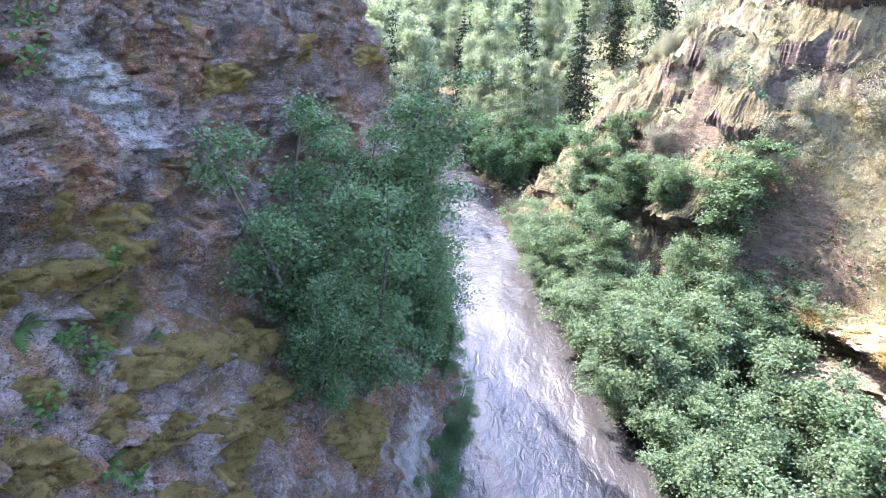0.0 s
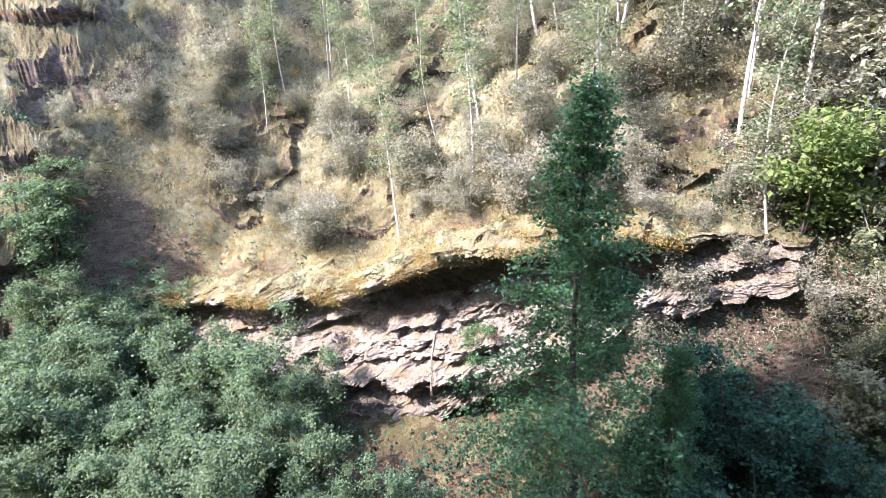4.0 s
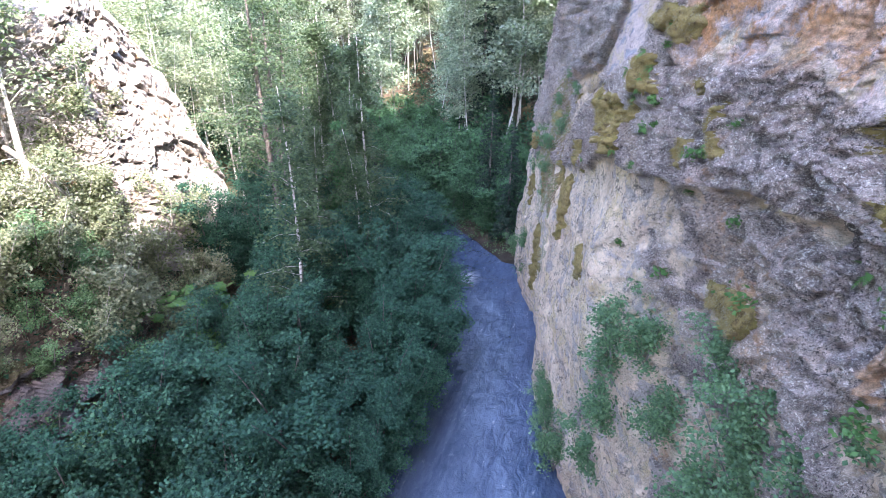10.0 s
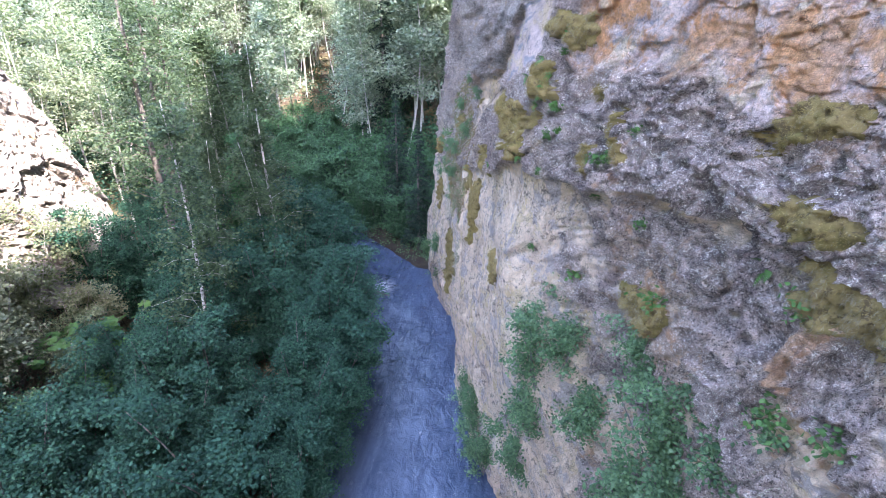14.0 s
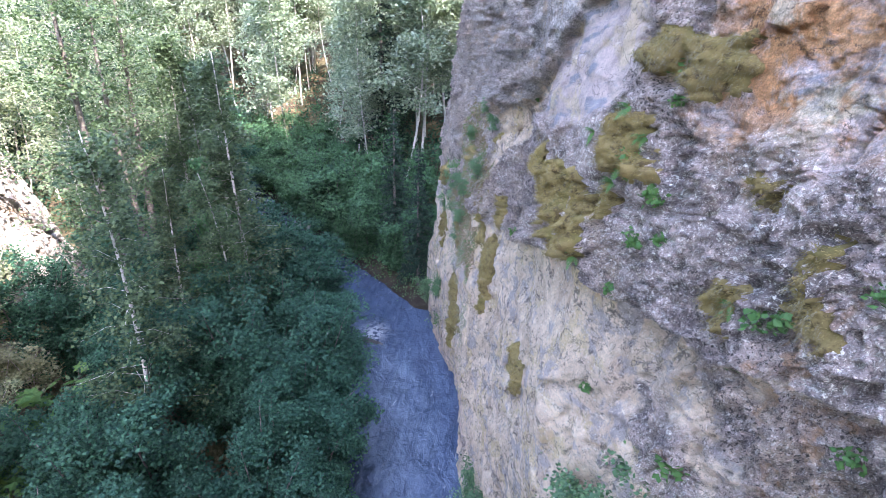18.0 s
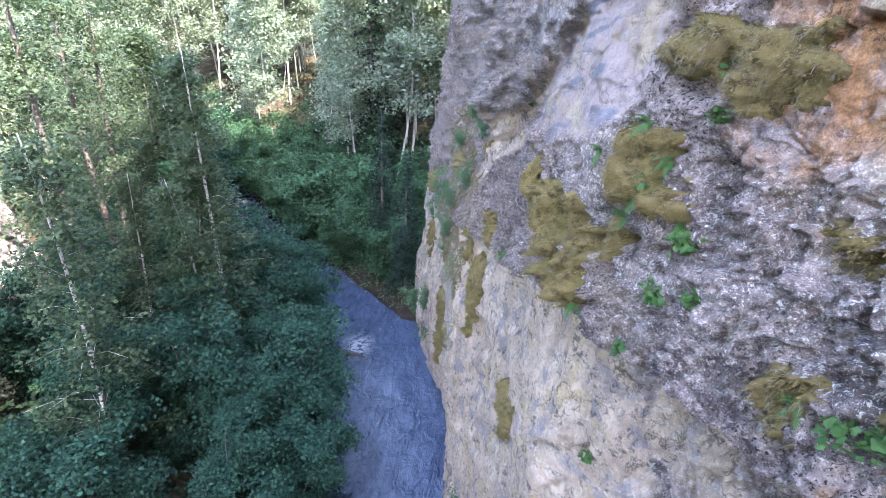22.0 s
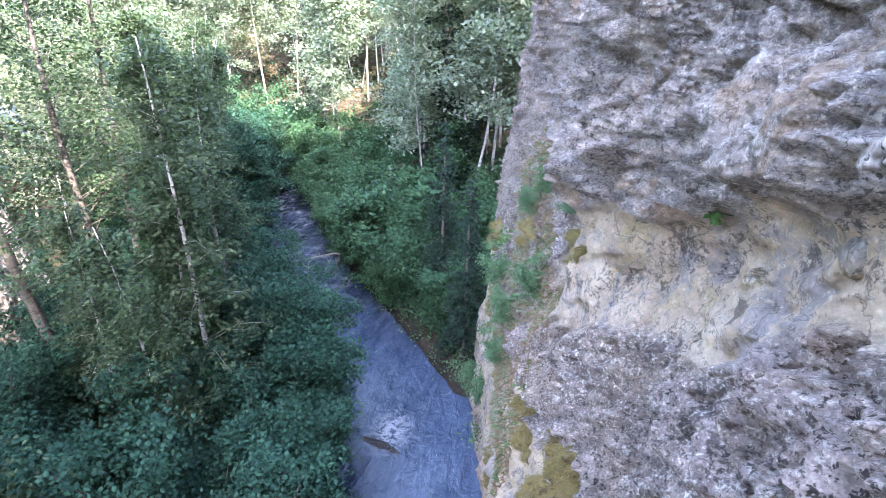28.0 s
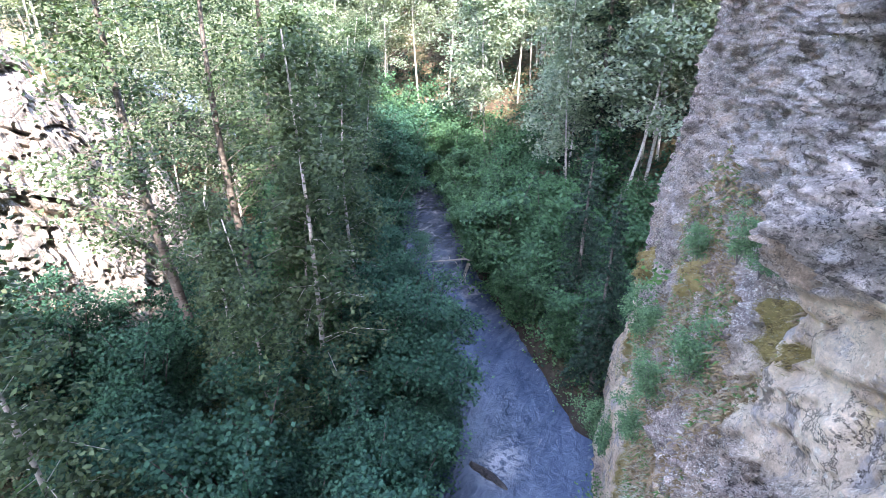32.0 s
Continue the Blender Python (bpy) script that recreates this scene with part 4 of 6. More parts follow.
LEDGE_ROWS = len(lines(-3.0, 0.1, 24.5))
build_face("ledge_wall", lines(-3.0, 0.1, 24.5), ([-4.5, -2, 0.5, 4, 8, 12, 15, 20, 25], [16.2, 16.1, 15.5, 14.2, 12.9, 12.2, 11.8, 11.2, 9.5], [7.2, 6.9, 6.2, 4.2, 1.2] + [0.6] * 4, [17.0, 16.9, 16.4, 15.6, 15.0, 14.7, 14.2, 13.6, 12.5], [7.6, 8.0, 8.3, 8.3, 7.6, 5.4, 4.8, 3.9, 3.4]), LEDGE,
           "pale bedded rock ledges with deep undercuts below mossy turf", lip=1.5)
build_slab("quarry_wall", lines(-27.5, 0.09, -12), ([-29, -25, -22, -20, -17, -14, -12], [23.0, 20.0, 18.0, 17.2, 16.6, 16.2, 16.0], [0.2, 0.3, 0.6, 1.2, 2.5, 4.2, 5.5], [27, 24.5, 22.6, 22.0, 21, 19.6, 18], [7, 8.2, 10.2, 13.6, 15.5, 14, 11]), QUARRY,
           "bare pale rock slope with slanting cracks and an ochre foot")
build_face("cave_wall", lines(-10.4, 0.08, -5.0), ([-12, -10, -7, -3.5], [14.6, 14.5, 14.3, 14.6], [2.6, 2.6, 2.8, 3.0], [15.0, 14.7, 14.6, 15.0], [4.4, 4.8, 5.0, 4.8]), CAVE_SHADE,
           "mauve-grey overhanging rock under turf and bushes, darkened for its shade", lip=0.5, seed=9, amp=1.5)


def outcrop(name, label, box, tilt, size, high, seed, keep):
    """Broken bands of rock that stand out of a slope."""
    X, Y = np.meshgrid(lines(box[0], 0.13, box[1]), lines(box[2], 0.13, box[3]), indexing="ij")
    Z = ground_z(X, Y)
    d, side = river_at(X, Y)
    level = Z + tilt * Y + 0.8 * fractal(X * 0.25, Y * 0.25, 0 * X, 3, seed)
    a, g1 = facets(X * 0.25 / size, Y * 0.25 / size, level * 0.5 / size, seed + 3)
    b, g2 = facets(X * 0.8 / size, Y * 0.7 / size, level * 1.6 / size, seed + 4)
    c, g3 = facets(X * 2.2, Y * 2.2, level * 4, seed + 5)
    rise = high * (0.9 * a + 0.5 * b + 0.12 * c) + 0.25 * fractal(X * 0.3, Y * 0.3, 0 * X, 3, seed + 6) + 0.02 * high - 3 * (1 - keep(X, Y, d, side))
    return tagged(new(name, sheet(name, X - 0.8 * rise, Y, Z + 0.45 * rise - 0.1, KNOLL, False)), label, "rock", kind="structure")


def build_knoll():
    """Ledges that jut from the rounded knoll and undercut themselves."""
    X, Y = np.meshgrid(lines(1.5, 0.12, 24), lines(23.5, 0.12, 47), indexing="ij")
    Z = ground_z(X, Y)
    d, side = river_at(X, Y)
    level = Z + 0.10 * (Y - 33) + 0.9 * fractal(X * 0.2, Y * 0.2, 0 * X, 4, 131)
    bed = level / 3.6
    f = bed - np.floor(bed)
    torn = np.clip(0.5 + 1.1 * fractal(X * 0.14, Y * 0.14, np.floor(bed) * 3.3, 2, 132), 0, 1.3)
    nose = step(0.0, 0.16, f) * (1 - f) ** 0.8
    block, gap = facets(X * 0.8, Y * 0.8, level * 1.2, 134)
    jut = 1.3 * torn * (nose - 0.25) + 0.07 * block + 0.30 * fractal(X * 0.35, Y * 0.35, 0 * X, 3, 135, 0.5) + 0.05 * fractal(X * 2, Y * 2, 0 * X, 3, 136)
    for px, py, pz, r in ((9.6, 30.5, 8.6, 1.5), (7.4, 32.2, 6.0, 1.6), (12.6, 30.4, 12.2, 1.2), (14.6, 27.2, 10.6, 1.5)):
        jut = jut - 1.6 * np.exp(-((X - px) ** 2 + (Y - py) ** 2 + 1.5 * (Z - pz) ** 2) / r**2)
    keep = step(0.6, 2.0, d) * step(18, 15, d) * step(23.8, 26.5, Y) * step(46.5, 43, Y) * (side > 0)
    jut = jut * keep - 2.5 * (1 - keep)
    return tagged(new("knoll_rock", sheet("knoll_rock", X - 0.6 * jut, Y - 0.65 * jut, Z + 0.3 * jut + 0.12, KNOLL, False)), "mossy rounded knoll with dark undercut rock ledges", "rock", kind="structure")


build_knoll()
outcrop("hill_rock", "dark mossy rock outcrops in the brush of the hillside", (14.5, 30, -14, 22), 0.2, 1.3, 0.9, 151, lambda x, y, d, s: step(9.5, 11, d) * step(26, 22, d))
build_river()


# ---- trees ----
def tree_meshes(name, seed, height, stems=1, lean=0.1, first=0.35, spread=0.28, droop=0.0, twigs=26, per=90, leaf=0.12, clump=0.35, girth=0.03, bark=None, foliage=None, cone=0.6, tops=1.0, flat=0.55, joined=False):
    """The trunk with its limbs and the crown of a broadleaf tree."""
    rng = np.random.default_rng(seed)
    runs, centres = [], []
    for s in range(stems):
        h = height * (1 if s == 0 else rng.uniform(0.6, 1.0))
        a = rng.uniform(0, 2 * math.pi)
        tilt = lean * (0.3 if stems == 1 else rng.uniform(0.6, 1.4))
        curve = rng.normal(size=2) * 0.04 * h
        def stem(t, a=a, tilt=tilt, h=h, curve=curve):
            out = tilt * h * t**1.2
            return np.array([math.cos(a) * out + curve[0] * math.sin(3 * t), math.sin(a) * out + curve[1] * math.sin(2.5 * t), h * t])
        r0 = girth * h / 2
        runs.append([(stem(t), r0 * (1 - 0.88 * t) + 0.004) for t in np.linspace(0, 1, 9)])
        n = max(4, int(twigs / stems))
        for k in range(n):
            t = first + (0.97 - first) * ((k + rng.uniform(0, 1)) / n)
            p = stem(t)
            shape = 1 - cone * ((t - first) / (1 - first))
            length = spread * h * shape * rng.uniform(0.55, 1.2)
            b = rng.uniform(0, 2 * math.pi)
            rise = rng.uniform(0.15, 0.75) - droop
            way = np.array([math.cos(b), math.sin(b), rise])
            way /= np.linalg.norm(way)
            end = p + way * length
            mid = p + way * length * 0.5 + np.array([0, 0, 0.06 * length])
            end[2] -= 0.12 * length * (1 + 3 * droop)
            rb = max(0.004, r0 * (1 - 0.85 * t) * 0.17)
            runs.append([(p, rb), (mid, rb * 0.7), (end, rb * 0.3)])
            m = max(2, int(round(length / (clump * 0.9))))
            for q in range(m):
                u = 0.3 + 0.75 * (q + rng.uniform(0, 0.8)) / m
                c = (mid + (end - mid) * (u * 2 - 1)) if u > 0.5 else p + (mid - p) * u * 2
                c = c + rng.normal(size=3) * clump * 0.4
                count = int(per * rng.uniform(0.5, 1.3) / m * 2)
                centres.append(c + rng.normal(size=(count, 3)) * np.array([clump, clump, clump * flat]) * rng.uniform(0.6, 1.1))
        count = int(per * 0.6 * tops)
        centres.append(stem(0.97) + rng.normal(size=(count, 3)) * np.array([clump, clump, clump * 1.4]) * 0.7)
    main = [r for r in runs if len(r) > 3]
    stalks = [mesh_of(name + "_stem", *tubes(group, 6), bark or GREY_BARK) for group in ([main] if joined else [[r] for r in main])]
    bv, bf = tubes([r for r in runs if len(r) <= 3], 4)
    lv, lf = leaves(np.concatenate(centres), leaf, rng)
    return stalks, mesh_of(name + "_limbs", bv, bf, bark or GREY_BARK), mesh_of(name + "_crown", lv, lf, foliage or SHADED_ALDER, False)


def spruce_meshes(name, seed, height, width=0.2, dense=1.0, needle=None):
    rng = np.random.default_rng(seed)
    runs = [[((0.02 * height * math.sin(t * 2) * 0.3, 0, height * t), 0.014 * height * (1 - 0.95 * t) + 0.004) for t in np.linspace(0, 1, 8)]]
    centres = []
    z = 0.08 * height
    while z < height * 0.985:
        t = z / height
        reach = width * height * (1 - t) ** 0.8 * rng.uniform(0.75, 1.15) + 0.1
        for k in range(int(5 + 3 * dense)):
            b = rng.uniform(0, 2 * math.pi)
            n = int(max(6, reach * 26 * dense))
            u = rng.uniform(0.1, 1, n)
            side = rng.normal(size=n) * 0.10 * reach * (1.2 - u)
            px = np.cos(b) * u * reach - np.sin(b) * side
            py = np.sin(b) * u * reach + np.cos(b) * side
            pz = z - 0.35 * reach * u**1.3 + 0.06 * reach * rng.normal(size=n) + 0.08 * reach * (u > 0.85)
            centres.append(np.stack([px, py, pz], -1))
            runs.append([((0, 0, z), 0.012), ((math.cos(b) * reach * 0.9, math.sin(b) * reach * 0.9, z - 0.3 * reach), 0.004)])
        z += height * 0.028 * rng.uniform(0.7, 1.3) + 0.05
    v, f = tubes(runs[:1], 6)
    bv, bf = tubes(runs[1:], 4)
    lv, lf = leaves(np.concatenate(centres), 0.17, rng, 0.5, 1.5)
    return [mesh_of(name + "_trunk", v, f, GREY_BARK)], mesh_of(name + "_limbs", bv, bf, GREY_BARK), mesh_of(name + "_crown", lv, lf, needle or NEEDLE, False)


KINDS = {}


def kind(name, label, category, group, meshes):
    """A kind of tree: its variants, each an Empty with a trunk and a crown, used for the first copy and shared by the rest."""
    KINDS[name] = dict(label=label, category=category, group=group, meshes=meshes, used=0)


def plant(name, x, y, scale=1.0, turn=0.0, sink=0.1, tip=0.0, z=None, which=None, label=""):
    k = KINDS[name]
    stalks, limbs, crown = k["meshes"][k["used"] % len(k["meshes"]) if which is None else which]
    k["used"] += 1
    root = new(name)
    root.empty_display_size = 0.3
    root.matrix_world = pose(x, y, (float(ground_z(x, y)) if z is None else z) - sink, tip, 0, turn) @ Matrix.Scale(scale, 4)
    tagged(root, label or k["label"], k["category"], k["group"])
    for stalk in stalks:
        stem = part("trunk" if k["category"] == "tree" else "stem", stalk, root)
        if k["category"] != "tree" and len(stalks) == 1:
            tagged(stem, kind="stuff")
    tagged(part("branchwork", limbs, root), kind="stuff")
    part("crown", crown, root)
    return root


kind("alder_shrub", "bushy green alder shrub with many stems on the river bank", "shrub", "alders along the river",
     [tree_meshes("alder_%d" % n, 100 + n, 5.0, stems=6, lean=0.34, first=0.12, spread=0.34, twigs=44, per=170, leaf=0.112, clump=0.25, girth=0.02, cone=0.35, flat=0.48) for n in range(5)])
kind("bank_alder", "alder bush on the river bank, leaves coloured pale grey-green as sunlit", "shrub", "alders in the sun",
     [tree_meshes("bank_alder_%d" % n, 110 + n, 4.4, stems=6, lean=0.36, first=0.1, spread=0.34, twigs=44, per=110, leaf=0.125, clump=0.24, girth=0.02, cone=0.35, foliage=SUNLIT_ALDER, flat=0.48) for n in range(4)])
kind("bend_alder", "mid-green leafy alder leaning over the water", "shrub", "alders at the bend",
     [tree_meshes("bend_alder_%d" % n, 130 + n, 5.0, stems=6, lean=0.3, first=0.12, spread=0.32, twigs=30, per=110, leaf=0.19, clump=0.36, girth=0.02, cone=0.4, foliage=BEND, flat=0.5, joined=True) for n in range(3)])
kind("wall_alder", "light green alder with thin stems on the cliff", "shrub", "alders on the cliff",
     [tree_meshes("wall_alder_%d" % n, 120 + n, 5.0, stems=4, lean=0.26, first=0.16, spread=0.28, twigs=48, per=210, leaf=0.072, clump=0.19, girth=0.02, cone=0.45, foliage=SAPLING) for n in range(3)])
kind("young_alder", "small leafy alder with thin grey stems", "shrub", "small alders",
     [tree_meshes("young_alder_%d" % n, 140 + n, 2.2, stems=4, lean=0.3, first=0.15, spread=0.32, twigs=24, per=75, leaf=0.08, clump=0.15, girth=0.018, cone=0.4, foliage=SAPLING) for n in range(3)])
kind("birch_tree", "slender white-barked birch with light green leaves", "tree", "birches in the gorge",
     [tree_meshes("birch_%d" % n, 200 + n, 11.0, stems=1, lean=0.12, first=0.2, spread=0.17, twigs=54, per=75, leaf=0.125, clump=0.24, girth=0.016, bark=BIRCH_BARK, foliage=SHADED_BIRCH, cone=0.75, droop=0.15, flat=0.5) for n in range(4)])
kind("tall_poplar", "tall pale-trunked poplar, crown paled grey-green for sun and haze", "tree", "poplars of the wood",
     [tree_meshes("poplar_%d" % n, 240 + n, 16.0, stems=1, lean=0.05, first=0.3, spread=0.19, twigs=56, per=100, leaf=0.2, clump=0.42, girth=0.010, bark=BIRCH_BARK, foliage=HAZY_POPLAR, cone=0.6) for n in range(4)])
kind("spruce", "dark green spruce with drooping boughs", "tree", "spruces of the wood",
     [spruce_meshes("spruce_%d" % n, 300 + n, 12.0, 0.16) for n in range(3)])


kind("cottonwood", "cone-shaped young cottonwood with green leaves", "tree", "", [tree_meshes("cottonwood", 260, 12.5, stems=1, lean=0.05, first=0.04, spread=0.30, twigs=170, per=95, leaf=0.10, clump=0.2, girth=0.02, foliage=COTTON, cone=0.97, tops=0.4, flat=0.3)])
kind("young_cottonwood", "bright green young cottonwood with a slim trunk", "tree", "", [tree_meshes("young_cottonwood", 262, 8.0, stems=1, lean=0.04, first=0.12, spread=0.26, twigs=70, per=80, leaf=0.15, clump=0.22, girth=0.016, foliage=FRESH, cone=0.9, tops=0.4, flat=0.35)])
kind("maple_bush", "bright yellow-green leafy bush", "shrub", "", [tree_meshes("maple_bush", 270, 3.2, stems=3, lean=0.25, first=0.2, spread=0.35, twigs=30, per=90, leaf=0.13, clump=0.3, girth=0.02, foliage=BRIGHT, cone=0.4)])
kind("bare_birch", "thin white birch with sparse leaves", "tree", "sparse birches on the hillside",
     [tree_meshes("bare_birch_%d" % n, 280 + n, 8.0, stems=1, lean=0.22, first=0.35, spread=0.16, twigs=30, per=44, leaf=0.12, clump=0.26, girth=0.014, bark=BIRCH_BARK, foliage=SUNLIT_BIRCH, cone=0.5) for n in range(4)])
kind("slope_shrub", "yellow-green shrub with thin grey stems on the slope", "shrub", "shrubs of the slope",
     [tree_meshes("slope_shrub_%d" % n, 340 + n, 2.2, stems=5, lean=0.34, first=0.12, spread=0.32, twigs=26, per=70, leaf=0.085, clump=0.17, girth=0.018, cone=0.4, foliage=SLOPE, bark=DEAD_WOOD, joined=True) for n in range(3)])
kind("dark_cottonwood", "tall cottonwood with a dark leaning trunk and olive leaves", "tree", "old cottonwoods",
     [tree_meshes("dark_cottonwood_%d" % n, 350 + n, 15.0, stems=1, lean=0.12, first=0.32, spread=0.2, twigs=56, per=90, leaf=0.13, clump=0.3, girth=0.026, foliage=SHADED_BIRCH, cone=0.4, flat=0.45) for n in range(3)])
kind("dry_bush", "pale grey-green brushy hillside bush", "shrub", "bushes on the hillside",
     [tree_meshes("dry_bush_%d" % n, 290 + n, 1.6, stems=6, lean=0.4, first=0.1, spread=0.35, twigs=36, per=80, leaf=0.055, clump=0.16, girth=0.014, bark=DEAD_WOOD, foliage=SAGE, cone=0.3, joined=True) for n in range(4)])


def scatter(name, n, box, seed, size=(0.8, 1.2), keep=None, apart=1.0, **more):
    """Plants n trees in a stretch of the plan, no two too near each other."""
    rng = np.random.default_rng(seed)
    done = []
    for _ in range(n * 40):
        if len(done) >= n:
            break
        x, y = rng.uniform(box[0], box[1]), rng.uniform(box[2], box[3])
        d, side = (float(v) for v in river_at(np.array(x), np.array(y)))
        if d < 0.15 or (keep and not keep(x, y, d, side)) or any(math.hypot(x - a, y - b) < apart for a, b in done):
            continue
        done.append((x, y))
        plant(name, x, y, rng.uniform(*size), rng.uniform(0, 360), tip=rng.uniform(-4, 4), **more)


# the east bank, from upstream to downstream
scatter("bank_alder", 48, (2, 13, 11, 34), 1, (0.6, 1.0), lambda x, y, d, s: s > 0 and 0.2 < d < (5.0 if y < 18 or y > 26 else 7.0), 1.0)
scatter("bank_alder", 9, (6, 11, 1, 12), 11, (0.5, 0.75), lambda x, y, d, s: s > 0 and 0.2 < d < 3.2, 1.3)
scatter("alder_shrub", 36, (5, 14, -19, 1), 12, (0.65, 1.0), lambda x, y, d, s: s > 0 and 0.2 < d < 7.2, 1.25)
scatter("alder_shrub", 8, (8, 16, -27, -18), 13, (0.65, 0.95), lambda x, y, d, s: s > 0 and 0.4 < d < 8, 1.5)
plant("cottonwood", 10.6, 2.5, 1.0, 40)
for x, y, size in ((11.2, 25.4, 0.8), (9.4, 27.8, 0.75), (7.9, 30.0, 0.7), (9.8, 24.4, 0.8)):
    plant("bank_alder", x, y, size, 31 * x)
plant("young_alder", 13.9, 7.0, 0.8, 15, z=3.2)
plant("young_alder", 12.8, 1.6, 1.5, 95)
plant("cottonwood", 11.4, 0.6, 0.5, 140)
plant("alder_shrub", 14.0, -4.6, 0.7, 60)
plant("alder_shrub", 13.6, -6.0, 0.75, 160)
for k in range(9):
    plant("alder_shrub", 14.6 + 0.75 * k - 0.1 * (k % 3), -19.2 - 0.95 * k - 0.8 * (k % 2), 0.62 + 0.06 * (k % 4), 77 * k)
plant("birch_tree", 11.0, -14.9, 0.95, 10, which=0, tip=-4)
plant("birch_tree", 13.6, -26.4, 1.0, 200, which=2)
plant("dark_cottonwood", 15.3, -20.9, 1.0, 120)
plant("dark_cottonwood", 18.4, -26.6, 1.0, 20)
plant("dark_cottonwood", 16.6, -24.2, 0.95, 250)
plant("birch_tree", 14.8, -25.4, 1.1, 20, which=1)
plant("birch_tree", 16.0, -26.5, 1.1, 250, which=0)
plant("spruce", 5.4, -28.4, 0.62, 33)
plant("spruce", 7.2, -31.2, 0.7, 80)
plant("young_cottonwood", 12.6, -22.5, 1.0, 180)
plant("tall_poplar", 7.3, -40.0, 1.1, 33)
kind("grey_spruce", "spruce hung with pale grey-brown lichen", "tree", "", [spruce_meshes("grey_spruce", 330, 9.0, 0.24, 0.9, SAGE)])
plant("grey_spruce", 19.0, -2.6, 1.0, 40)
plant("maple_bush", 17.2, -1.6, 1.15, 30)
for x, y, s in ((13.9, -3.4, 0.6), (13.4, -1.6, 0.55), (14.7, -4.3, 0.5), (14.3, -2.6, 0.4)):
    plant("bank_alder", x, y, s, 40 * s * x)


def along_bank(name, a, b, gap, off, side, seed, size=(0.7, 0.95), lean=10):
    """Plants a row along one bank between two lengths of the river, leaning over the water."""
    rng = np.random.default_rng(seed)
    run = 0.0
    nxt = a
    for (ax, ay, aw), (bx, by, bw) in zip(RIVER[:-1], RIVER[1:]):
        length = math.hypot(bx - ax, by - ay)
        ux, uy = (bx - ax) / length, (by - ay) / length
        while run <= nxt < min(run + length, b):
            t = (nxt - run) / length
            out = (aw + (bw - aw) * t) / 2 + rng.uniform(*off)
            x, y = ax + ux * t * length - side * uy * out, ay + uy * t * length + side * ux * out
            root = plant(name, x, y, rng.uniform(*size), 0)
            turn = Matrix.Rotation(radians(lean * rng.uniform(0.4, 1.4)), 4, Vector((ux, uy, 0)) * side) @ Matrix.Rotation(rng.uniform(0, 6.28), 4, "Z")
            root.matrix_world = Matrix.Translation(root.matrix_world.translation) @ turn @ Matrix.Scale(root.matrix_world.to_scale().x, 4)
            nxt += gap * rng.uniform(0.7, 1.3)
        run += length


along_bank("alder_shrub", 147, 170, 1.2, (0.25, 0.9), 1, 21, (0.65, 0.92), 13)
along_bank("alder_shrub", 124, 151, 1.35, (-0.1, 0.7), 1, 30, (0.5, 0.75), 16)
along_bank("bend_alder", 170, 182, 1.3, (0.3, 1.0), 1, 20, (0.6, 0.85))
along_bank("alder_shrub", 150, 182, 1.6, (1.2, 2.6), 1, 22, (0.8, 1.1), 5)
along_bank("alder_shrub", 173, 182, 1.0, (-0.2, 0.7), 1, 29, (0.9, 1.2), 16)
along_bank("bend_alder", 164, 186, 1.3, (0.3, 1.0), -1, 23, (0.5, 0.75), 8)
along_bank("bend_alder", 164, 186, 1.6, (1.4, 2.8), -1, 24, (0.6, 0.9), 5)
along_bank("alder_shrub", 175, 205, 1.0, (-0.5, 0.6), 1, 25, (1.0, 1.3), 12)
along_bank("birch_tree", 170, 192, 1.6, (0.4, 2.6), 1, 28, (0.7, 1.0), 6)
along_bank("bend_alder", 182, 205, 1.0, (-0.4, 0.8), -1, 26, (0.9, 1.2), 10)
scatter("birch_tree", 5, (9.5, 13.2, -27, -18), 27, (0.75, 1.1), lambda x, y, d, s: s > 0 and d > 2.2, 1.7)
along_bank("bank_alder", 98, 124, 1.3, (0.1, 0.8), 1, 19, (0.55, 0.8), 13)
for k, (x, y) in enumerate(((15.2, -17.6), (16.2, -16.9), (14.6, -18.6), (15.8, -18.9), (16.8, -17.9), (15.0, -20.0))):
    plant("alder_shrub", x, y, 0.75 + 0.07 * (k % 3), 61 * k)
# downstream wood
scatter("tall_poplar", 46, (-8, 24, -62, -36), 3, (0.75, 1.1), lambda x, y, d, s: s < 0 and d > 4, 2.0)
scatter("tall_poplar", 96, (19, 64, -80, -26), 31, (0.7, 1.15), lambda x, y, d, s: d > 2.5 and not (x < 33 and y > -36), 2.3)
scatter("bare_birch", 16, (20, 33, -38, -27), 33, (1.1, 1.5), lambda x, y, d, s: d > 2.5, 2.2)
scatter("tall_poplar", 40, (-20, 60, -110, -62), 32, (0.9, 1.3), lambda x, y, d, s: d > 3, 3.2)
scatter("spruce", 18, (-14, 50, -90, -38), 4, (0.8, 1.3), lambda x, y, d, s: d > 5, 3.0)
scatter("bend_alder", 40, (2, 34, -48, -28), 5, (0.55, 1.0), lambda x, y, d, s: 0.2 < d < 7 and (s > 0 or y < -29.5), 1.5)
scatter("bend_alder", 9, (4, 13, -35, -28.6), 51, (0.5, 0.8), lambda x, y, d, s: s < 0 and 0.2 < d < 4, 1.2)
# upstream wood
scatter("tall_poplar", 30, (-22, 7, 62, 106), 62, (0.7, 1.0), lambda x, y, d, s: d > 0.8, 2.0)
scatter("tall_poplar", 16, (-18, -5, 46, 76), 61, (0.7, 1.0), lambda x, y, d, s: d > 1.5, 2.0)
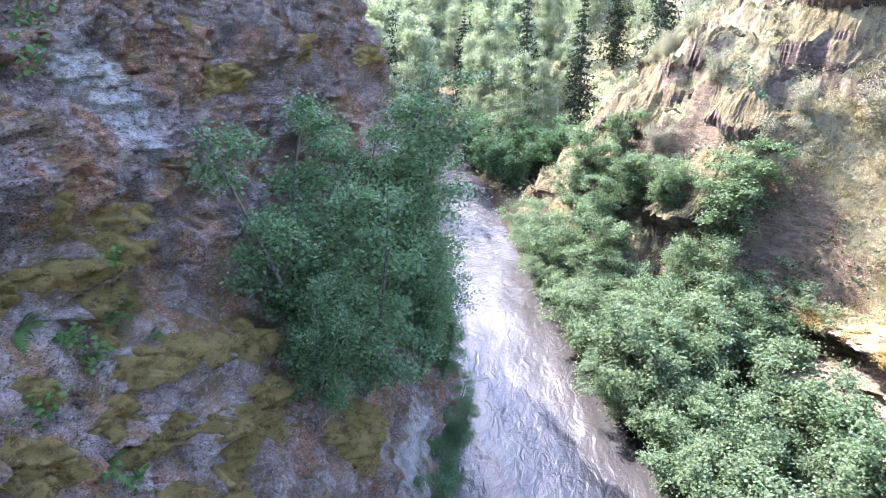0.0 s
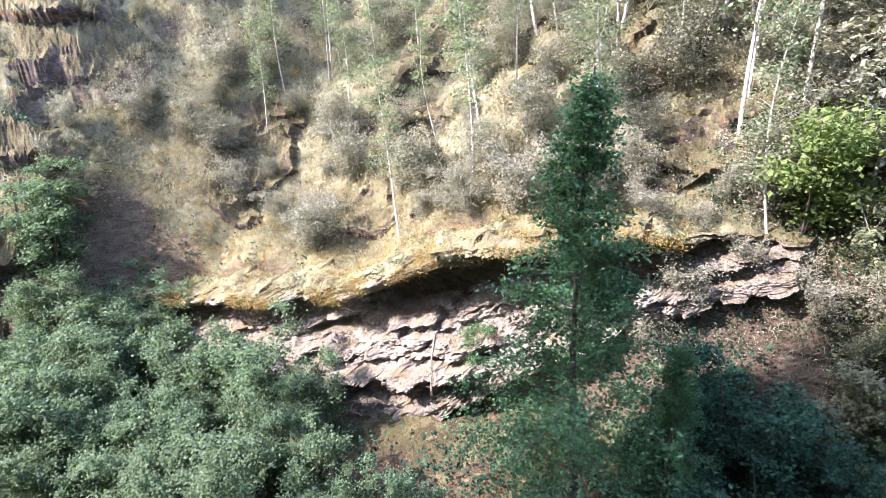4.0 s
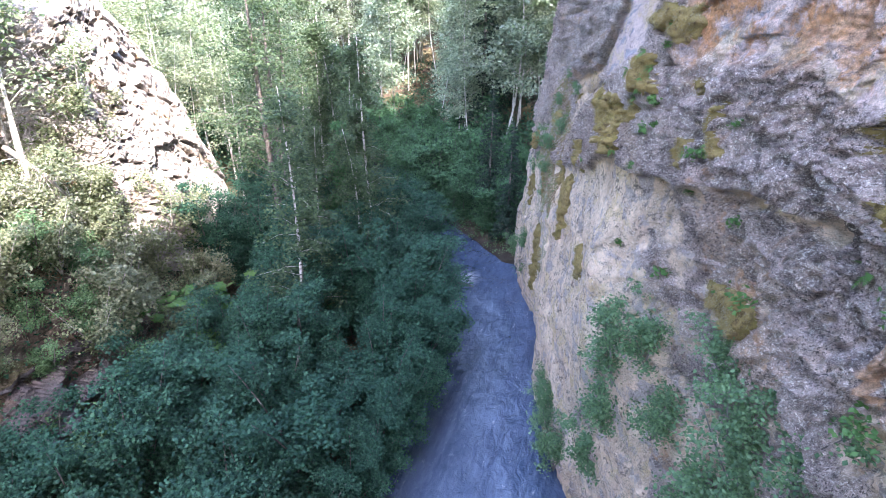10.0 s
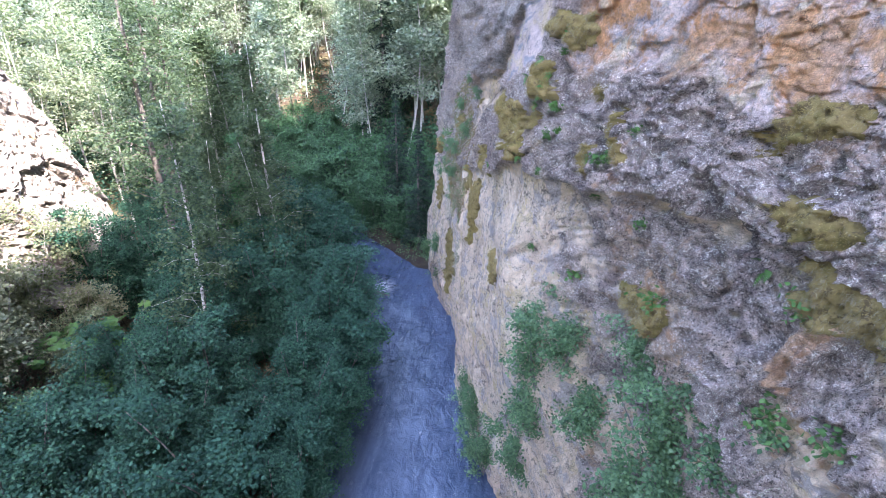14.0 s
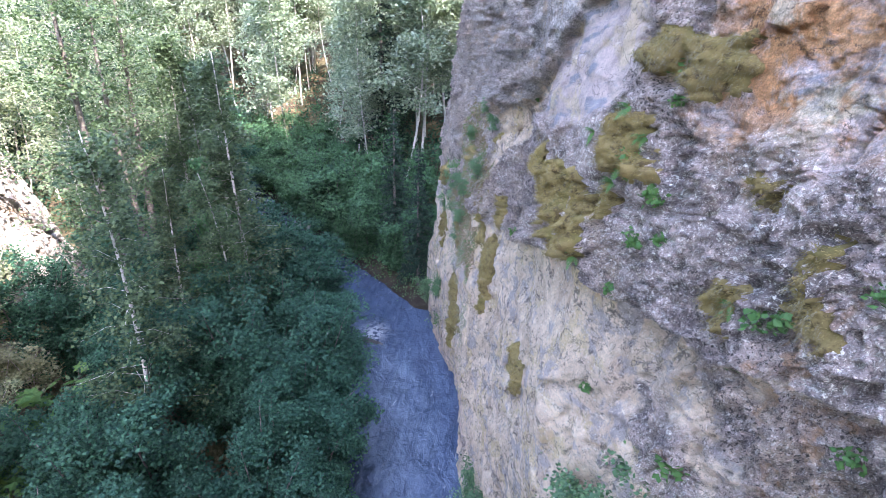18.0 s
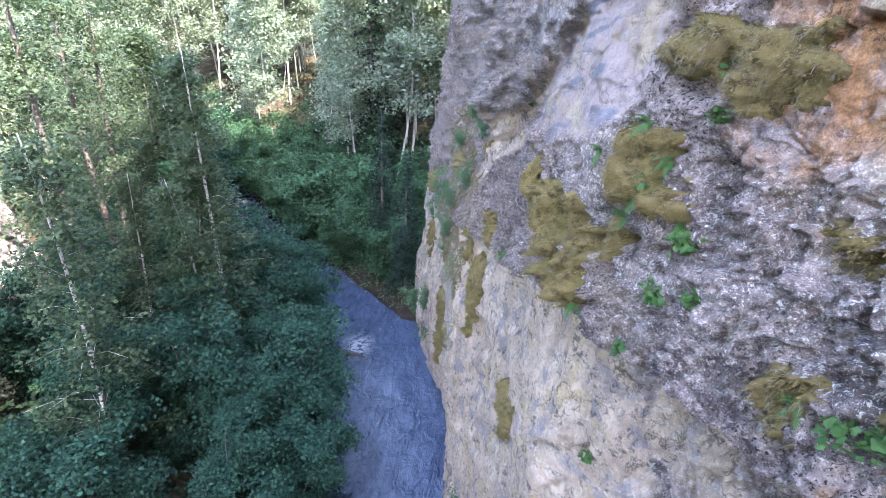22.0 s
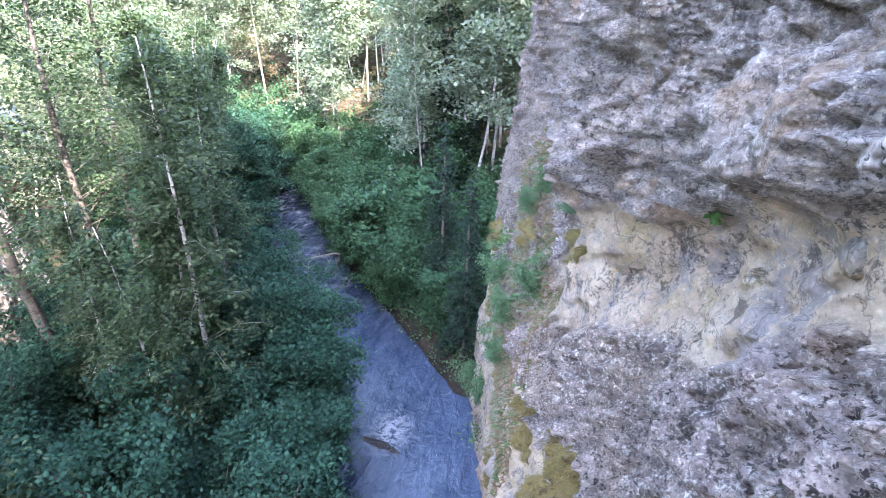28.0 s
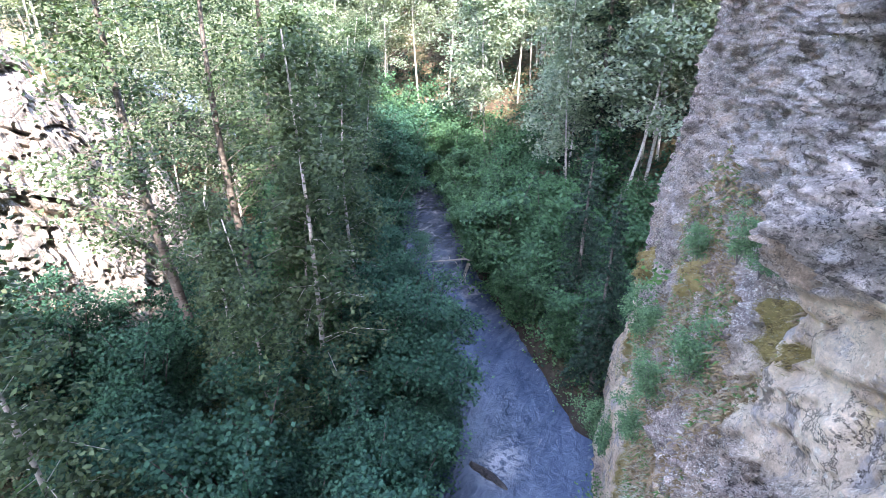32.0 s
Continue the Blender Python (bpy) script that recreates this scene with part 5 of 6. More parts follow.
scatter("tall_poplar", 50, (-34, 26, 56, 110), 6, (0.75, 1.1), lambda x, y, d, s: d > 2, 2.4)
scatter("spruce", 22, (-30, 22, 54, 100), 7, (0.9, 1.4), lambda x, y, d, s: d > 3, 2.6)
scatter("bend_alder", 20, (-8, 6, 44, 64), 8, (0.6, 1.1), lambda x, y, d, s: d < 6 and s > 0, 1.5)
scatter("tall_poplar", 34, (-14, 18, 100, 150), 63, (1.1, 1.5), lambda x, y, d, s: d > 1, 2.6)
scatter("tall_poplar", 44, (-14, 9, 52, 84), 64, (0.35, 0.65), lambda x, y, d, s: d > 0.8, 1.8)
# the east hillside
scatter("bare_birch", 74, (16.5, 36, -14, 10), 9, (0.7, 1.3), lambda x, y, d, s: True, 1.2)
scatter("bare_birch", 10, (15.5, 26, 10, 22), 19, (0.6, 0.9), lambda x, y, d, s: True, 1.6)
scatter("bare_birch", 24, (23, 40, -34, 8), 91, (1.0, 1.5), lambda x, y, d, s: True, 2.2)
scatter("tall_poplar", 16, (30, 60, -30, 10), 10, (0.6, 0.9), lambda x, y, d, s: True, 3.0)
scatter("dry_bush", 170, (15.6, 34, -12, 28), 92, (0.6, 1.7), lambda x, y, d, s: True, 0.9)
scatter("slope_shrub", 46, (14.5, 21, -16, -3), 93, (0.7, 1.5), lambda x, y, d, s: d > 6.8, 0.7)
scatter("dry_bush", 30, (6, 24, 26, 44), 94, (0.5, 1.1), lambda x, y, d, s: s > 0 and d > 2, 1.0)
scatter("young_alder", 20, (14.0, 16.5, -11, -4.5), 95, (0.6, 1.0), lambda x, y, d, s: True, 0.45)
scatter("young_alder", 16, (12.6, 14, -11, -4.5), 97, (0.8, 1.4), lambda x, y, d, s: True, 0.6)
scatter("dry_bush", 6, (14, 16.5, -4.5, 2), 98, (0.6, 1.1), lambda x, y, d, s: True, 0.5)
scatter("slope_shrub", 20, (14.5, 18, -13, -3), 96, (0.6, 1.2), lambda x, y, d, s: True, 0.7)


# ---- what grows on the west wall ----
def wall_frame(y, z):
    """A place on the rough wall and its outward way."""
    ay, az = np.array([y], float), np.array([z], float)
    p = [float(v[0]) for v in cliff_point(ay, az)]
    dy = float(wall_x(ay + 0.4, az)[0] - wall_x(ay - 0.4, az)[0]) / 0.8
    dz = float(wall_x(ay, az + 0.4)[0] - wall_x(ay, az - 0.4)[0]) / 0.8
    return Vector(p), Vector((1, -dy, -dz)).normalized()


def blades(roots, ways, length, rng, width=0.012, droop=0.5):
    """Narrow bent blades: one quad of four corners each."""
    n = len(roots)
    d = ways + rng.normal(size=(n, 3)) * 0.45
    d /= np.linalg.norm(d, axis=1)[:, None] + 1e-9
    s = np.cross(d, rng.normal(size=(n, 3)))
    s /= np.linalg.norm(s, axis=1)[:, None] + 1e-9
    L = (length * rng.uniform(0.5, 1.3, n))[:, None]
    tip = roots + d * L
    tip[:, 2] -= droop * L[:, 0]
    mid = roots + d * L * 0.55
    mid[:, 2] -= droop * 0.15 * L[:, 0]
    v = np.stack([roots, mid + s * width, tip, mid - s * width], 1)
    return v.reshape(-1, 3), np.arange(4 * n).reshape(n, 4)


def moss_pad(y, z, w, h, seed, grassy=0.5, puff=1.0):
    """A cushion of brown-green moss that follows the wall, with dry grass hanging from it."""
    rng = np.random.default_rng(seed)
    p, out = wall_frame(y, z)
    n, k = (int(min(64, max(12, v / 0.025))) for v in (w * 1.3, h * 1.3))
    U, V = np.meshgrid(np.linspace(-0.68, 0.68, n), np.linspace(-0.68, 0.68, k), indexing="ij")
    r = np.hypot(U, V * (1 + 0.25 * np.sign(V))) * 2
    mask = 1.05 - 0.9 * r**2 + 0.8 * fractal(U * 2.2 + seed, V * 2.2, 0 * U, 4, seed % 50, 0.6)
    X, Y, Z = cliff_point(y + U * w, z + V * h)
    thick = 0.30 * puff * min(w, h, 0.7) * np.sqrt(np.clip(mask, 0, 1.2)) + 0.05 * np.clip(mask * 4, 0, 1) * fractal(U * w * 9, V * h * 9, 0 * U, 4, 7) - 0.03
    P = np.stack([X, Y, Z], -1) + thick[..., None] * np.array(out)
    at = np.arange(n * k).reshape(n, k)
    quads = np.stack([at[:-1, :-1], at[1:, :-1], at[1:, 1:], at[:-1, 1:]], -1).reshape(-1, 4)
    quads = quads[mask.ravel()[quads].max(1) > 0]
    used, quads = np.unique(quads, return_inverse=True)
    verts = P.reshape(-1, 3)[used]
    pad = tagged(new("moss_cushion", mesh_of("moss_cushion", verts, quads.reshape(-1, 4), MOSS)), "brown-green moss cushion with dry grass on the cliff", "moss", "moss on the cliff")
    full = verts[mask.ravel()[used] > 0.1]
    count = int(400 + 9000 * w * h)
    roots = full[rng.integers(0, len(full), count)] + rng.normal(size=(count, 3)) * 0.015
    short = int(count * (1 - grassy * 0.3))
    bv, bf = blades(roots[:short], np.tile(np.array(out) + np.array((0, 0, 0.15)), (short, 1)), 0.03, rng, 0.003, 0.25)
    tagged(part("moss_fuzz", mesh_of("moss_fuzz", bv, bf, MOSS_BLADE, False), pad), kind="stuff")
    rest = roots[short:]
    bv, bf = blades(rest, np.tile(np.array(out) * 0.8 + np.array((0, 0, 0.1)), (len(rest), 1)), 0.035 + 0.03 * grassy, rng, 0.0011, 0.9)
    tagged(part("grass_fringe", mesh_of("grass_fringe", bv, bf, DRY, False), pad, "dry hanging grass"), kind="stuff")
    return pad


def herb(y, z, size, seed, leaf=0.11):
    """A small green plant on the wall."""
    rng = np.random.default_rng(seed)
    p, out = wall_frame(y, z)
    n = int(30 + 160 * size)
    c = np.array(p) + np.array(out) * 0.03 + rng.normal(size=(n, 3)) * size * np.array((0.3, 0.4, 0.32)) + np.array(out) * np.abs(rng.normal(size=(n, 1))) * size * 0.35
    lv, lf = leaves(c, leaf, rng, 0.5)
    root = tagged(new("wall_herb"), "small bright green herb rooted in the cliff", "plant", "herbs on the cliff")
    root.empty_display_size = 0.1
    part("foliage", mesh_of("foliage", lv, lf, HERB, False), root)
    sv, sf = tubes([[(p - out * 0.05, 0.006), (p + out * size * 0.3, 0.004)]], 4)
    part("stem", mesh_of("stem", sv, sf, GREY_BARK), root)
    return root


for n, (y, z, w, h) in enumerate([(-11.5, 12.28, 0.8, 0.42), (-10.6, 12.15, 0.95, 0.75), (-9.9, 12.2, 0.5, 0.95), (-9.72, 11.85, 0.34, 0.42), (-9.15, 13.2, 0.75, 0.6), (-8.7, 14.0, 0.95, 0.55), (-9.37, 12.58, 0.22, 0.42), (-15.77, 8.5, 0.55, 1.2), (-9.9, 11.75, 0.34, 0.27), (-11.9, 8.05, 0.48, 0.64), (-7.73, 13.22, 0.3, 0.2), (-7.67, 12.3, 0.36, 0.35), (-7.08, 12.6, 0.42, 0.28), (-7.13, 12.96, 0.18, 0.3)]):
    moss_pad(y, z, w, h, 400 + n, 0.8 if n in (5, 11, 12) else 0.4)
for n, (y, z, w, h) in enumerate([(-4.97, 13.48, 0.6, 0.4), (-5.32, 13.19, 0.3, 0.24), (-4.6, 12.68, 0.65, 0.3), (-4.1, 12.04, 1.1, 0.6), (-12.55, 7.99, 0.5, 0.65), (-6.72, 10.33, 0.7, 0.55), (-16.56, 8.94, 0.45, 0.75), (-11.4, 12.42, 0.4, 0.5), (-14.97, 10.1, 0.44, 0.88), (-15.95, 7.97, 0.5, 1.7), (-22.2, 3.1, 0.7, 2.6)]):
    moss_pad(y, z, w, h, 430 + n, 0.9 if n in (3, 5) else 0.3)
for n, (y, z, w, h) in enumerate([(-12.2, 12.45, 0.16, 0.12), (-19.6, 7.8, 0.34, 0.4), (-17.9, 13.5, 0.55, 0.55), (-16.57, 10.04, 0.22, 0.22), (-19.67, 6.9, 0.43, 0.95), (-20.6, 3.8, 0.8, 1.1), (-15.37, 9.9, 0.32, 0.32), (-19.67, 10.1, 0.55, 0.55), (-16.34, 11.4, 0.17, 0.19), (-17.4, 11.0, 0.6, 0.46), (-18.2, 12.8, 0.28, 0.5), (-24.5, 5.5, 0.6, 1.4), (-23.6, 8.2, 0.6, 0.8)]):
    moss_pad(y, z, w, h, 460 + n, 0.4)
for n, (y, z, w, h) in enumerate([(6.85, 12.16, 0.62, 0.44), (6.95, 12.5, 0.32, 0.24), (6.2, 12.05, 0.7, 0.36), (5.6, 12.1, 0.5, 0.32), (6.57, 11.6, 0.55, 0.4), (6.4, 11.2, 0.4, 0.34), (6.8, 10.75, 0.6, 0.3), (7.2, 10.5, 0.5, 0.3), (6.3, 10.75, 0.5, 0.3), (5.8, 10.6, 0.55, 0.32), (6.0, 10.1, 0.7, 0.34), (6.6, 9.9, 0.5, 0.3), (6.9, 9.4, 0.7, 0.4), (6.3, 9.2, 0.6, 0.36), (7.4, 9.7, 0.4, 0.5), (7.43, 12.3, 0.32, 0.22), (6.4, 12.7, 0.24, 0.44), (5.3, 11.3, 0.34, 0.3), (7.0, 11.3, 0.3, 0.24), (5.5, 9.5, 0.5, 0.4)]):
    moss_pad(y, z, w, h, 500 + n, 0.3, 1.9)
for n, (y, z, w, h) in enumerate([(14.4, 13.9, 1.7, 0.55), (19.3, 13.4, 1.1, 0.5), (14.7, 8.9, 0.9, 0.75), (9.9, 14.5, 0.4, 0.2), (7.8, 10.3, 0.55, 0.55), (4.8, 10.8, 0.6, 0.55), (7.5, 9.3, 0.55, 0.55), (21.0, 9.0, 1.0, 0.7), (22.5, 6.5, 1.2, 0.8), (8.6, 8.0, 1.0, 1.2), (5.6, 9.0, 1.0, 0.9), (10.5, 13.6, 1.4, 0.4)]):
    moss_pad(y, z, w, h, 530 + n, 0.4, 1.7)
for n, (y, z, s) in enumerate([(-7.34, 12.34, 0.16), (-8.71, 12.32, 0.12), (-9.75, 11.68, 0.11), (-8.56, 12.84, 0.1), (-9.04, 13.09, 0.12), (-7.73, 11.68, 0.12), (-9.39, 9.94, 0.12), (-6.75, 11.6, 0.16), (-6.78, 12.93, 0.12), (-8.88, 13.9, 0.13), (-8.62, 12.86, 0.1), (-8.69, 12.37, 0.14), (-9.66, 11.66, 0.12), (-9.0, 12.83, 0.11), (-8.7, 13.64, 0.1), (-9.03, 11.65, 0.1), (-8.4, 12.5, 0.12), (-11.8, 12.24, 0.06), (-14.6, 12.6, 0.06), (-13.0, 10.5, 0.1)]):
    herb(y, z, s * 0.8, 600 + n, 0.055)
for n, (y, z, s) in enumerate([(6.57, 11.4, 0.22), (5.83, 11.5, 0.2), (6.53, 12.1, 0.18), (5.9, 11.2, 0.18), (5.18, 11.2, 0.24), (5.5, 9.9, 0.2), (7.6, 14.5, 0.4), (7.0, 14.2, 0.35), (-4.53, 10.4, 0.3), (-3.93, 10.6, 0.26), (-7.25, 12.4, 0.16), (-4.5, 11.8, 0.25), (-8.1, 10.1, 0.2), (-6.4, 10.7, 0.26), (-23.7, 1.6, 0.5), (-21, 9.2, 0.35), (-22.1, 7.6, 0.35)]):
    herb(y, z, s, 640 + n, 0.08)
for n, (y, z, s) in enumerate([(-8.9, 7.0, 0.85), (-8.2, 8.0, 0.8), (-6.6, 9.1, 0.6), (-6.2, 8.3, 0.75), (-5.3, 8.5, 0.85), (-7.8, 6.8, 0.8), (-13.7, 0.6, 0.9), (-12.6, 0.3, 1.0), (-5.7, 7.4, 0.9), (-10.5, 2.6, 0.9), (-6.7, 6.0, 0.9), (-9.4, 5.2, 0.9), (-15.2, 0.4, 0.8), (-18.0, 9.9, 0.35), (-16.4, 12.0, 0.16), (-18.4, 9.2, 0.28), (-18.7, 8.3, 0.32), (-19.4, 10.6, 0.25), (-22.2, 5.8, 0.5), (-18.0, 11.2, 0.3), (-24.0, 2.5, 0.6), (-22.0, 7.2, 0.45), (-20.2, 8.8, 0.4), (-26.0, 1.0, 0.7), (-25.0, 6.0, 0.5)]):
    p, out = wall_frame(y, z)
    plant("young_alder", p.x + 0.1, p.y, s, 53 * n, 0.15, 6, p.z, label="leafy alder sapling rooted in a cleft of the cliff")
for n, (y, z, s) in enumerate([(8.0, 8.9, 0.6), (9.2, 8.4, 0.95), (10.6, 7.7, 1.15), (12.6, 6.6, 1.05), (14.6, 4.8, 0.9), (16.4, 3.6, 0.7), (15.6, 1.0, 0.6), (17.2, 0.6, 0.6), (14.0, 0.6, 0.65), (12.6, 0.5, 0.7), (8.6, 9.6, 0.9), (11.6, 8.6, 1.2), (13.4, 7.8, 1.1), (15.4, 6.0, 1.0)]):
    p, out = wall_frame(y, z)
    plant("wall_alder", p.x + 0.15, p.y, 0.88 * s, 71 * n, 0.2, 4, p.z, label="leafy alder growing from a mossy shelf of the cliff")


def fern(y, z, size, seed):
    """A fern on the wall: arching fronds, each with its leaflets."""
    rng = np.random.default_rng(seed)
    p, out = wall_frame(y, z)
    root = tagged(new("fern"), "green fern with arching fronds on the mossy cliff", "fern", "ferns on the cliff")
    root.empty_display_size = 0.1
    for k in range(9):
        side = Vector((0.25 * rng.normal(), rng.normal(), 0.6 * rng.normal() + 0.3)).normalized()
        way = (out * 0.7 + side).normalized()
        across = way.cross(Vector((0, 0, 1))).normalized()
        length = size * rng.uniform(0.7, 1.2)
        verts, faces = [tuple(p)], []
        for q in range(12):
            t = (q + 1) / 12
            c = p + way * length * t + Vector((0, 0, -0.45 * length * t * t))
            w = 0.24 * length * math.sin(math.pi * min(1, t * 0.85 + 0.12)) + 0.004
            low = len(verts) - 1 if q == 0 else len(verts) - 3
            tips = [c + across * sgn * w + way * 0.2 * w - Vector((0, 0, 0.2 * w)) for sgn in (-1, 1)]
            verts += [tuple(c), tuple(tips[0]), tuple(tips[1])]
            n = len(verts) - 3
            faces += [(low, n, n + 1), (low, n + 2, n)]
        part("frond", mesh_of("frond", verts, faces, HERB, False), root)
    return root


for n, (y, z, s) in enumerate([(-9.2, 12.9, 0.22), (-9.22, 12.7, 0.18), (-9.6, 11.72, 0.17), (-9.26, 13.5, 0.2), (-9.72, 13.1, 0.14), (-9.0, 13.3, 0.16), (-9.4, 12.45, 0.12), (-8.75, 12.9, 0.14), (-7.6, 12.3, 0.14), (-5.0, 11.9, 0.2), (6.6, 11.3, 0.3), (5.7, 11.7, 0.26), (6.9, 10.9, 0.26), (5.4, 10.2, 0.3)]):
    fern(y, z, s, 860 + n)


# ---- undergrowth ----
def spots(n, box, seed, keep):
    rng = np.random.default_rng(seed)
    x, y = rng.uniform(box[0], box[1], n), rng.uniform(box[2], box[3], n)
    d, s = river_at(x, y)
    ok = keep(x, y, d, s)
    x, y = x[ok], y[ok]
    return np.stack([x, y, ground_z(x, y)], -1), rng


def grass(name, label, n, box, seed, keep, per, length, material, spread=0.12, width=0.012):
    c, rng = spots(n, box, seed, keep)
    roots = np.repeat(c, per, 0) + rng.normal(size=(len(c) * per, 3)) * np.array((spread, spread, 0.0))
    roots[:, 2] = ground_z(roots[:, 0], roots[:, 1]) - 0.02
    v, f = blades(roots, np.tile((0, 0, 1.0), (len(roots), 1)), length, rng, width, 0.35)
    tagged(new(name, mesh_of(name, v, f, material, False)), label, "grass", kind="stuff")


def brush(name, label, n, box, seed, keep, per, leaf, material, spread=0.3, high=0.35):
    c, rng = spots(n, box, seed, keep)
    big = np.repeat(rng.uniform(0.4, 1.5, len(c)), per)[:, None]
    p = np.repeat(c, per, 0) + rng.normal(size=(len(c) * per, 3)) * big * np.array((spread, spread, 0.0))
    p[:, 2] = ground_z(p[:, 0], p[:, 1]) + np.abs(rng.normal(size=len(p))) * high * big[:, 0]
    v, f = leaves(p, leaf, rng, 0.5)
    tagged(new(name, mesh_of(name, v, f, material, False)), label, "undergrowth", kind="stuff")


hill = lambda x, y, d, s: (s > 0) & (d > 8.2) & ((y < 27) | (d > 1.5))  # noqa: E731
grass("hillside_grass", "pale dry grass on the sunny hillside", 9000, (14, 36, -16, 34), 700, hill, 7, 0.42, DRY, 0.14, 0.016)
grass("green_grass", "yellow-green grass among the dry grass", 7000, (14, 36, -16, 34), 701, hill, 6, 0.36, GRASS, 0.14, 0.016)
brush("hillside_brush", "low grey-green brush covering the hillside", 3600, (14, 36, -18, 30), 702, hill, 36, 0.06, SAGE, 0.26, 0.3)
brush("ochre_moss", "ochre moss and low plants along the rim", 2600, (12.5, 20, 5, 27), 703, lambda x, y, d, s: (s > 0) & (d > 8.0) & (d < 13), 60, 0.035, OCHRE, 0.2, 0.06)
def rim_cover(name, label, n, leaf, material, seed, high, reach):
    """Moss and small plants that cover the top of the ledges and hang over their edge."""
    rng = np.random.default_rng(seed)
    wall = bpy.data.objects["ledge_wall"].data
    co = np.empty(len(wall.vertices) * 3)
    wall.vertices.foreach_get("co", co)
    grid = co.reshape(LEDGE_ROWS, -1, 3)
    rim = grid[:, -10 - reach:-1].reshape(-1, 3)
    rim = rim[(rim[:, 1] > 1.0) & (rim[:, 1] < 21)]
    tufts = rim[rng.integers(0, len(rim), n)]
    tufts = tufts[fractal(tufts[:, 1] * 0.8, tufts[:, 0] * 0.8, 0 * tufts[:, 0], 3, seed) > -0.25]
    p = np.repeat(tufts, 26, 0) + rng.normal(size=(len(tufts) * 26, 3)) * np.array((0.12, 0.14, high))
    v, f = leaves(p, leaf, rng, 0.6)
    tagged(new(name, mesh_of(name, v, f, material, False)), label, "moss", kind="stuff")


rim_cover("rim_moss", "orange-ochre moss hanging over the ledge rim", 2600, 0.05, OCHRE, 716, 0.08, 11)
rim_cover("rim_greens", "low green plants on the ledge rim", 420, 0.08, SLOPE, 717, 0.12, 4)
grass("knoll_grass", "short dry grass on the rocky knoll", 3800, (2, 26, 24, 46), 704, lambda x, y, d, s: (s > 0) & (d > 0.8), 6, 0.3, DRY, 0.14, 0.014)
brush("knoll_brush", "low olive brush on the rocky knoll", 2400, (2, 26, 24, 46), 705, lambda x, y, d, s: (s > 0) & (d > 0.8), 18, 0.10, GRASS, 0.3, 0.22)
brush("bank_undergrowth", "dark leafy undergrowth on the river bank", 2600, (2, 18, -28, 30), 706, lambda x, y, d, s: (s > 0) & (d > 0.5) & (d < 9) & ~((y > 4) & (y < 15) & (d > 5.5)), 18, 0.15, SHADED_ALDER, 0.3, 0.35)
brush("slope_undergrowth", "leafy plants on the shaded slope", 800, (13, 19, -16, 1), 707, lambda x, y, d, s: (s > 0) & (d > 6.5), 26, 0.09, SHADED_ALDER, 0.3, 0.35)
brush("wood_undergrowth", "green undergrowth below the poplars", 2600, (-8, 40, -62, -29), 708, lambda x, y, d, s: (d > 0.5) & ((s > 0) | (y < -28)), 16, 0.22, SHADED_ALDER, 0.5, 0.5)
brush("upstream_undergrowth", "green undergrowth below the upstream wood", 1800, (-30, 24, 44, 90), 709, lambda x, y, d, s: d > 0.6, 14, 0.3, SUNLIT_BIRCH, 0.7, 0.7)


brush("bend_undergrowth", "leafy plants hanging over the bank at the bend", 900, (3, 20, -40, -27.5), 710, lambda x, y, d, s: (s < 0) & (d > 0.1) & (d < 5), 26, 0.11, SAPLING, 0.3, 0.4)


def wall_grass(name, label, n, ys, zs, seed, length, material, keep=0.0, width=0.006):
    """Blades rooted on the wall between two heights, densest where it leans back."""
    rng = np.random.default_rng(seed)
    y, z = rng.uniform(*ys, n), rng.uniform(*zs, n)
    ok = fractal(y * 0.9, z * 0.9, 0 * y, 3, 58) > keep
    y, z = y[ok], z[ok]
    X, Y, Z = cliff_point(y, z)
    v, f = blades(np.stack([X, Y, Z], -1), np.tile((0.6, 0, 0.7), (len(X), 1)), length, rng, width, 0.6)
    tagged(new(name, mesh_of(name, v, f, material, False)), label, "grass", kind="stuff")


wall_grass("shelf_grass", "dry brown grass on a sloping shelf of the cliff", 9000, (-23.5, -17.2), (4.0, 10.2), 711, 0.2, DRY, -0.15)
wall_grass("shelf_greens", "short green grass on the cliff shelf", 4000, (-26.5, -17.2), (2.0, 10.5), 712, 0.16, HERB, 0.1)
wall_grass("brown_shelf_grass", "brown matted grass on the sloping cliff shelf", 22000, (-21.5, -16.9), (7.2, 11.4), 718, 0.10, RUSSET, -0.25, 0.012)
wall_grass("shelf_herbage", "short green herbage on the cliff shelf", 9000, (-21.5, -17.0), (7.0, 11.4), 719, 0.10, HERB, 0.05, 0.012)
wall_grass("mossy_grass", "mustard moss and short grass on the upstream cliff", 14000, (4.0, 15.0), (5.5, 12.5), 713, 0.09, MOSS_BLADE, 0.0)
wall_grass("ledge_grass", "brown grass below the saplings on the cliff", 5000, (-9.0, -4.0), (5.0, 9.5), 714, 0.18, DRY, 0.0)


